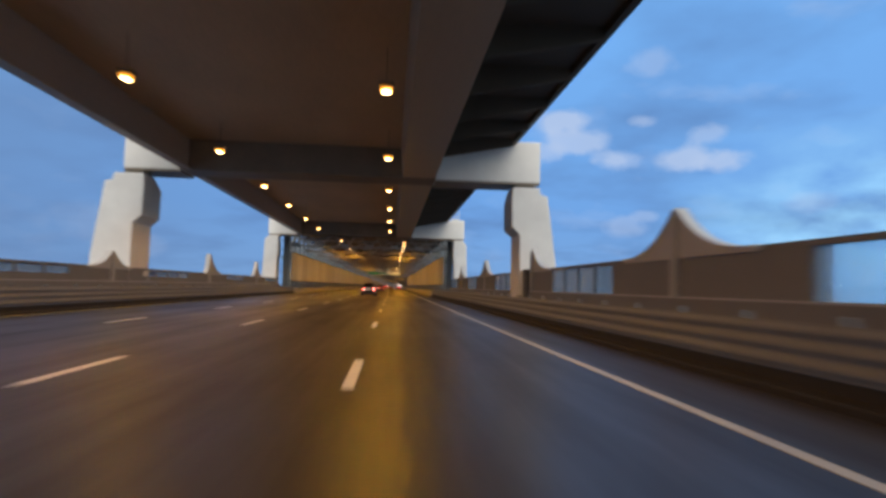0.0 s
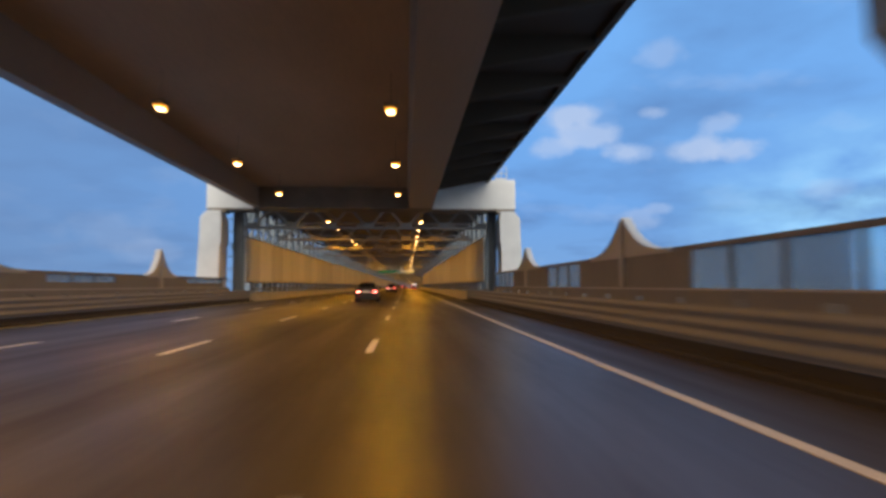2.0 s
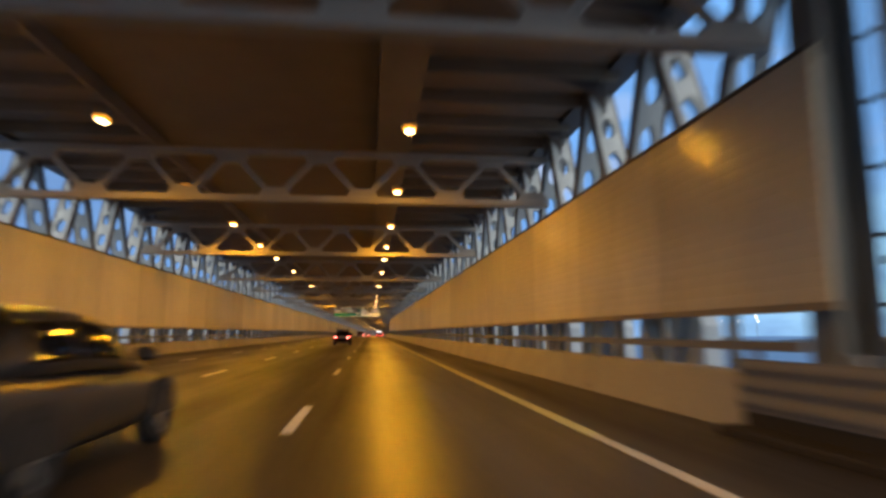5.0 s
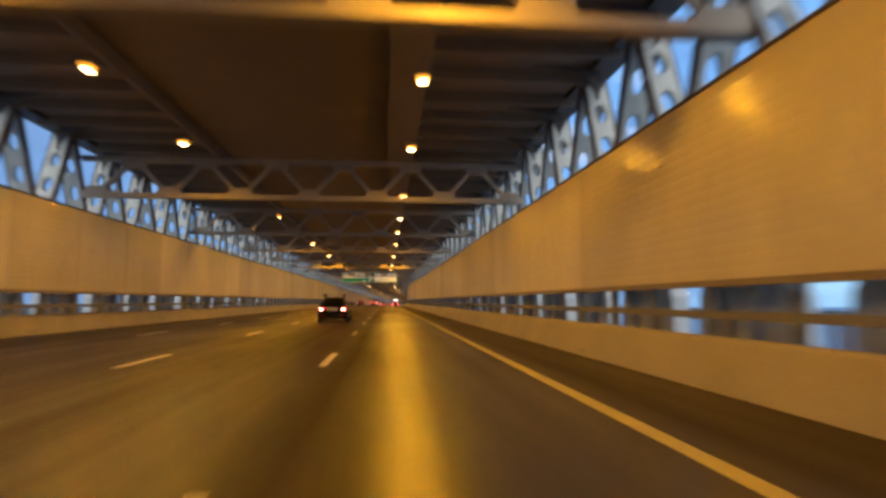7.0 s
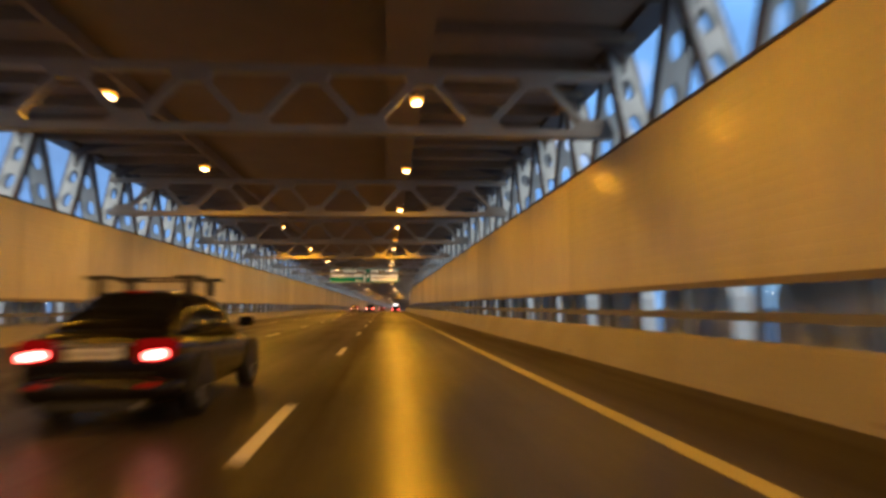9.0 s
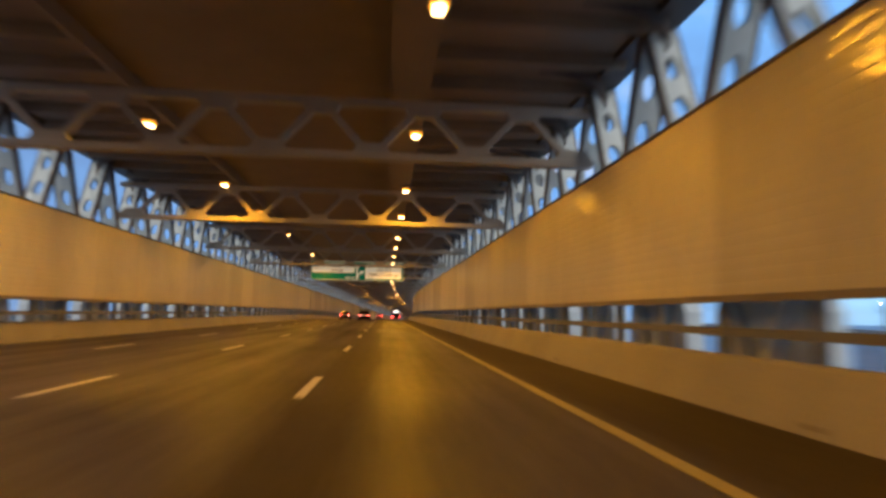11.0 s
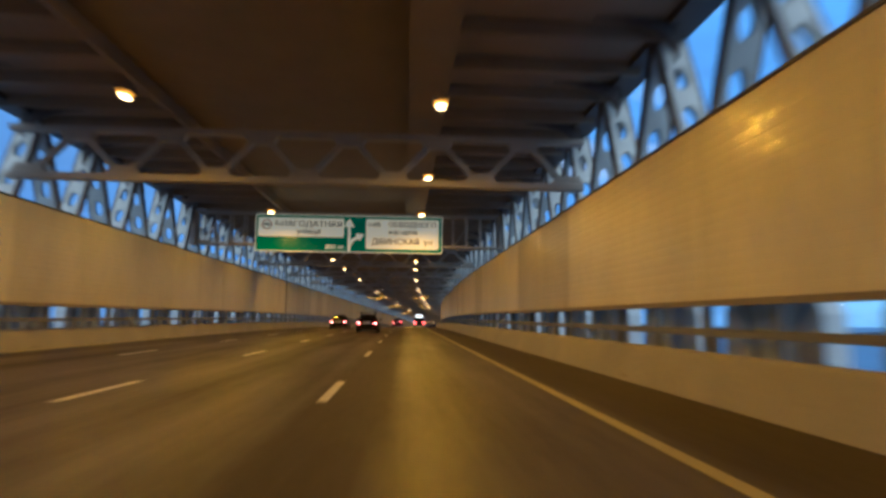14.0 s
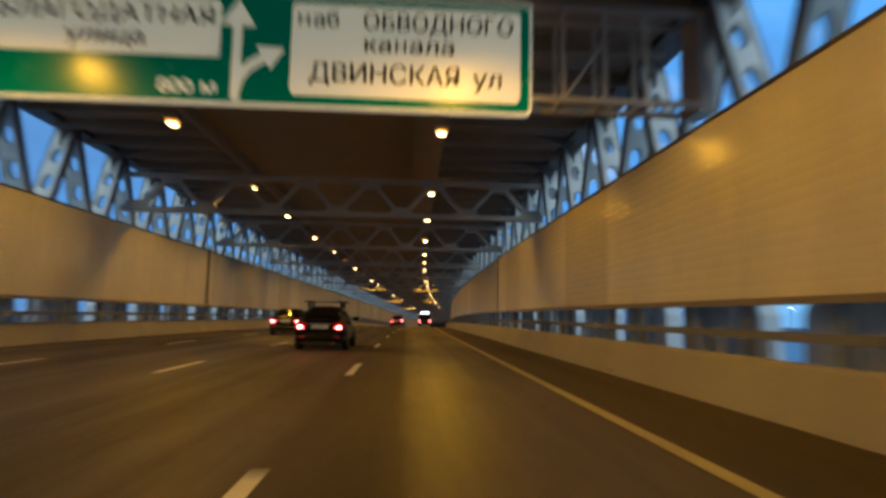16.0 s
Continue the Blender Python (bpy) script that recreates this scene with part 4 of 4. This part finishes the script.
def power(v, e):
    return math.copysign(abs(v) ** e, v)


def hull_ring(keys, y, n=26):
    """A rounded closed section of a body, narrower above the waist."""
    hw, z0, z1 = curve_at(keys, y)
    zc, h, ring = (z0 + z1) / 2, (z1 - z0) / 2, []
    for k in range(n):
        a = 2 * math.pi * (k + 0.5) / n
        z = power(math.sin(a), 0.55)
        ring.append((hw * power(math.cos(a), 0.42) * (1 - 0.07 * max(0.0, z) - 0.05 * max(0.0, -z)), y, zc + h * z))
    return ring


def cabin_point(keys, y, a, off=0.0):
    """A point of the glasshouse at the angle a from the right sill over the roof to the left sill."""
    low, top, z0, z1 = curve_at(keys, y)
    c, u = power(math.cos(a), 0.5), abs(math.sin(a)) ** 0.55
    return Vector((c * (low + (top - low) * u + off), y, z0 + (z1 - z0) * u + off * u))


def cabin_patch(keys, ya, yb, a0, a1, off, ny=8, na=10):
    bm = bmesh.new()
    grid = [[bm.verts.new(cabin_point(keys, ya + (yb - ya) * i / ny, a0 + (a1 - a0) * j / na, off)) for j in range(na + 1)] for i in range(ny + 1)]
    for i in range(ny):
        for j in range(na):
            bm.faces.new((grid[i][j], grid[i + 1][j], grid[i + 1][j + 1], grid[i][j + 1]))
    bmesh.ops.solidify(bm, geom=list(bm.faces), thickness=0.006)
    return bm


def wheel(parent, x, y, r=0.33):
    s = 1 if x > 0 else -1
    bm = bmesh.new()
    prof = [(-0.10, r - 0.09), (-0.105, r - 0.03), (-0.08, r), (0.08, r), (0.105, r - 0.03), (0.10, r - 0.09)]
    n = 24
    rows = [[bm.verts.new((a, q * math.cos(2 * math.pi * k / n), q * math.sin(2 * math.pi * k / n))) for a, q in prof] for k in range(n)]
    for k in range(n):
        for j in range(len(prof)):
            bm.faces.new((rows[k][j], rows[(k + 1) % n][j], rows[(k + 1) % n][(j + 1) % len(prof)], rows[k][(j + 1) % len(prof)]))
    w = new("wheel")
    w.parent = parent
    w.matrix_basis = pose(x, y, r)
    part("tyre", bm, RUBBER, w, smooth=True)
    bm = bmesh.new()
    rod(bm, (s * 0.05, 0, 0), (s * 0.075, 0, 0), 0.07, 12)
    for k in range(5):
        a = 2 * math.pi * k / 5
        bar(bm, (s * 0.06, 0, 0), (s * 0.07, (r - 0.09) * math.cos(a), (r - 0.09) * math.sin(a)), 0.03, 0.07, (0, -math.sin(a), math.cos(a)))
    part("rim", bm, ALLOY, w)
    part("brake_disc", rod(bmesh.new(), (-s * 0.02, 0, 0), (s * 0.0, 0, 0), 0.2, 16), BLACK_TRIM, w)


def mirrored(s, xa, xb):
    return min(s * xa, s * xb), max(s * xa, s * xb)


def car(label, paint, m, length=4.4, width=1.76, height=1.47, racks=False):
    """A saloon that drives away along +y; its rear stands at y = 0."""
    t = thing("car", label, "car", m, "cars on the road")
    hw, belt, z0, L, top = width / 2, 0.98, 0.22, length, height
    body = [(0.0, hw - 0.16, z0 + 0.16, belt - 0.06), (0.04, hw - 0.09, z0 + 0.08, belt + 0.0), (0.16, hw - 0.03, z0 + 0.03, belt + 0.045), (0.45, hw, z0, belt + 0.05), (L * 0.3, hw, z0 - 0.03, belt + 0.0), (L * 0.62, hw, z0 - 0.03, belt - 0.05), (L * 0.78, hw - 0.01, z0 - 0.02, belt - 0.12), (L * 0.94, hw - 0.08, z0 + 0.02, belt - 0.24), (L, hw - 0.26, z0 + 0.12, belt - 0.38)]
    ys = [0.0, 0.02, 0.05, 0.09, 0.14, 0.2, 0.28, 0.38, 0.5] + [0.5 + (L - 0.62) * k / 14 for k in range(1, 15)] + [L - 0.06, L]
    part("body", loft([hull_ring(body, y) for y in ys]), paint, t, smooth=True)
    cab = [(0.34, hw - 0.15, hw - 0.24, belt - 0.05, belt + 0.06), (0.62, hw - 0.12, hw - 0.25, belt - 0.05, belt + 0.25), (1.08, hw - 0.09, hw - 0.27, belt - 0.06, top - 0.03), (L * 0.40, hw - 0.08, hw - 0.25, belt - 0.06, top), (L * 0.54, hw - 0.08, hw - 0.26, belt - 0.08, top - 0.04), (L * 0.75, hw - 0.12, hw - 0.28, belt - 0.14, belt + 0.0)]
    rows = [0.34 + (L * 0.75 - 0.34) * k / 20 for k in range(21)]
    part("cabin", loft([[cabin_point(cab, y, math.pi * k / 24) for k in range(25)] for y in rows]), paint, t, smooth=True)
    part("rear_window", cabin_patch(cab, 0.46, 1.04, math.pi * 0.20, math.pi * 0.80, 0.010), CARGLASS, t, "dark tinted rear window", smooth=True)
    part("windscreen", cabin_patch(cab, L * 0.56, L * 0.72, math.pi * 0.20, math.pi * 0.80, 0.010), CARGLASS, t, smooth=True)
    part("boot_seam", box(bmesh.new(), -hw + 0.30, hw - 0.30, -0.006, 0.012, z0 + 0.33, z0 + 0.342), BLACK_TRIM, t)
    part("boot_trim", box(bmesh.new(), -0.36, 0.36, -0.022, 0.0, belt - 0.135, belt - 0.105, 0.006), ALLOY, t, "bright trim strip above the number plate")
    for s in (-1, 1):
        for ya, yb in ((1.02, L * 0.37), (L * 0.385, L * 0.60)):
            a0, a1 = (math.pi * 0.012, math.pi * 0.20) if s > 0 else (math.pi * 0.80, math.pi * 0.988)
            part("side_window", cabin_patch(cab, ya, yb, a0, a1, 0.008), CARGLASS, t, "dark side window", smooth=True)
        xa, xb = mirrored(s, hw - 0.46, hw - 0.09)
        lamp = part("tail_lamp", plate_prism(bmesh.new(), rounded(xa, xb, belt - 0.30, belt - 0.06, 0.08), "y", -0.018, 0.16), TAIL_GLOW, t, "red tail lamp")
        xa, xb = mirrored(s, hw - 0.36, hw - 0.15)
        part("lit_lens", plate_prism(bmesh.new(), rounded(xa, xb, belt - 0.275, belt - 0.175, 0.045), "y", -0.030, -0.0185), TAIL_LIT, lamp, "glowing red lens")
        xa, xb = mirrored(s, hw - 0.31, hw - 0.20)
        part("bulb", plate_prism(bmesh.new(), rounded(xa, xb, belt - 0.255, belt - 0.195, 0.028), "y", -0.034, -0.0305), HOT, lamp, "white-hot lamp centre")
        xa, xb = mirrored(s, hw - 0.42, hw - 0.22)
        part("reflector", box(bmesh.new(), xa, xb, -0.052, 0.02, z0 + 0.20, z0 + 0.25, 0.006), TAIL_RED, t)
        xa, xb = mirrored(s, hw - 0.04, hw + 0.17)
        mir = box(bmesh.new(), xa, xb, L * 0.595, L * 0.635, belt - 0.02, belt + 0.12, 0.035)
        part("wing_mirror", mir, paint, t)
        xa, xb = mirrored(s, hw - 0.005, hw + 0.02)
        for y in (L * 0.27, L * 0.46):
            part("door_handle", box(bmesh.new(), xa, xb, y, y + 0.17, belt - 0.17, belt - 0.14), BLACK_TRIM, t)
        for y in (0.86, L - 0.86):
            part("wheel_arch", plate_prism(bmesh.new(), [(y + 0.41 * math.cos(a), 0.33 + 0.41 * math.sin(a)) for a in [math.pi * i / 14 for i in range(15)]], "x", *mirrored(s, hw - 0.2, hw + 0.003)), BLACK_TRIM, t, "dark wheel arch")
            wheel(t, s * (hw - 0.10), y)
    bump = [(-0.05, hw - 0.24, z0 + 0.08, z0 + 0.27), (-0.02, hw - 0.13, z0 + 0.03, z0 + 0.31), (0.06, hw - 0.05, z0 + 0.0, z0 + 0.33), (0.3, hw + 0.002, z0 - 0.02, z0 + 0.34)]
    part("bumper", loft([hull_ring(bump, y) for y in (-0.05, -0.035, -0.02, 0.0, 0.03, 0.06, 0.12, 0.2, 0.3)]), paint, t, smooth=True)
    part("diffuser", box(bmesh.new(), -hw + 0.32, hw - 0.32, -0.045, 0.1, z0 - 0.03, z0 + 0.09, 0.02), BLACK_TRIM, t)
    part("number_plate", box(bmesh.new(), -0.27, 0.27, -0.02, 0.0, belt - 0.27, belt - 0.15, 0.004), PLATE, t, "plain pale number plate")
    part("plate_bar", box(bmesh.new(), -0.22, 0.22, -0.024, -0.0205, belt - 0.235, belt - 0.185), mat_grey_bar, t)
    part("brake_light", box(bmesh.new(), -0.14, 0.14, 0.98, 1.02, top - 0.05, top - 0.025), TAIL_RED, t)
    part("exhaust", rod(bmesh.new(), (0.45, -0.07, z0 + 0.02), (0.45, 0.1, z0 + 0.02), 0.035), ALLOY, t)
    if racks:
        for y in (1.25, L * 0.50):
            part("roof_bar", box(bmesh.new(), -hw + 0.16, hw - 0.16, y - 0.035, y + 0.035, top + 0.12, top + 0.145, 0.008), BLACK_TRIM, t, "black roof bar")
            for s in (-1, 1):
                x = s * (hw - 0.33)
                part("bar_foot", box(bmesh.new(), x - 0.045, x + 0.045, y - 0.06, y + 0.06, top - 0.08, top + 0.13, 0.01), BLACK_TRIM, t)
                part("bar_clamp", box(bmesh.new(), x - 0.17, x + 0.17, y - 0.03, y + 0.03, top + 0.145, top + 0.17, 0.006), BLACK_TRIM, t)
    return t


mat_grey_bar = mat("plate_faded_print", (0.45, 0.44, 0.42), 0.5, vary=0.1, bump=0)
PAINT_BLACK = mat("car_paint_black", (0.005, 0.004, 0.004), 0.22, vary=0.15, scale=2, bump=0.0, rvary=0.06, spec=0.26)
PAINT_DARK = mat("car_paint_dark_grey", (0.006, 0.005, 0.005), 0.25, vary=0.15, scale=2, bump=0.0, rvary=0.06, spec=0.3)
PAINT_GREY = mat("car_paint_grey", (0.03, 0.03, 0.03), 0.3, 0.2, vary=0.12, scale=2, bump=0.0, rvary=0.06)
PAINT_RED = mat("car_paint_dark_red", (0.10, 0.008, 0.008), 0.3, vary=0.12, scale=2, bump=0.0, rvary=0.06)
car("black saloon with roof bars, red tail lamps lit", PAINT_BLACK, at(-2.28, 134.3, 0), 4.4, 1.72, racks=True)
car("dark grey saloon with red tail lamps lit on wet asphalt", PAINT_GREY, at(-2.75, 75.0, 0), 4.5, 1.78, 1.5)
car("black saloon with roof bars driving below the direction sign", PAINT_BLACK, at(-2.2, 247.0, 0), 4.4, 1.76, racks=True)
car("dark saloon with red tail lamps lit in the middle lane", PAINT_DARK, at(-5.9, 260.0, 0), 4.5, 1.78, 1.47)
car("dark red saloon far along the road, tail lamps lit", PAINT_RED, at(-1.6, 305.0, 0), 4.4, 1.76, 1.46)


def bus(m):
    t = thing("bus", "distant dark bus with a lit white display and red tail lamps", "bus", m)
    body = bmesh.new()
    box(body, -1.25, 1.25, 0, 11.0, 0.35, 3.0, 0.10)
    part("body", body, PAINT_GREY, t)
    part("rear_window", plate_prism(bmesh.new(), rounded(-1.0, 1.0, 1.45, 2.35, 0.12), "y", -0.02, 0.02), CARGLASS, t, "dark rear window")
    part("route_display", plate_prism(bmesh.new(), rounded(-0.85, 0.85, 2.45, 2.80, 0.05), "y", -0.03, 0.02), glow("display_white", (1.0, 0.97, 0.9), 3.0), t, "lit white display")
    part("bumper", box(bmesh.new(), -1.24, 1.24, -0.07, 0.1, 0.38, 0.72, 0.03), BLACK_TRIM, t)
    for x in (-1.0, 1.0):
        part("tail_lamp", plate_prism(bmesh.new(), rounded(x - 0.12, x + 0.12, 0.85, 1.25, 0.05), "y", -0.03, 0.02), TAIL_LIT, t, "lit red tail lamp")
        for y in (2.4, 8.4):
            wheel(t, x * 1.12, y, 0.46)
    return t


bus(at(1.3, 345.0, 0))

# ---- far shore with lights ----
SHORE = mat("far_shore_dark", (0.03, 0.04, 0.055), 0.9, vary=0.3, scale=0.02, fine=0.2)
bm = bmesh.new()
rng = random.Random(5)
for s in (-1, 1):
    prev = None
    for k in range(60):
        y = -300 + 60 * k
        x = s * (900 + 200 * math.sin(k * 0.35))
        h = -40 + rng.uniform(14, 24)
        cur = [bm.verts.new((x, y, -40.5)), bm.verts.new((x + s * 30, y, h)), bm.verts.new((x + s * 160, y, h - 4)), bm.verts.new((x + s * 200, y, -40.5))]
        if prev:
            for j in range(3):
                bm.faces.new((prev[j], prev[j + 1], cur[j + 1], cur[j]))
        prev = cur
shore = part("backdrop", bm, SHORE)
tagged(shore, "dark far shore across the water at dusk", "shore", kind="structure")
PORT_LIGHT = glow("port_light", (1.0, 0.90, 0.72), 14.0)
MAST = mat("mast_steel", (0.1, 0.1, 0.1), 0.6)
mast = thing("light_mast", "distant harbour light mast with bright white lamps", "light mast", None, "harbour light masts")
part("pole", rod(bmesh.new(), (0, 0, -66), (0, 0, 0), 0.25, 6), MAST, mast)
part("lamp_head", box(bmesh.new(), -1.1, 1.1, -1.1, 1.1, -0.1, 1.0, 0.1), PORT_LIGHT, mast, "bright white lamps")
mast.matrix_basis = pose(930, 700, 28)
for s in (1, -1):
    for k in range(22):
        copy_thing(mast, pose(s * (915 + 200 * math.sin((1 + k * 2.0 + 5) * 0.35) + 60), -120 + 118 * k + rng.uniform(-50, 50), rng.uniform(20, 32)))
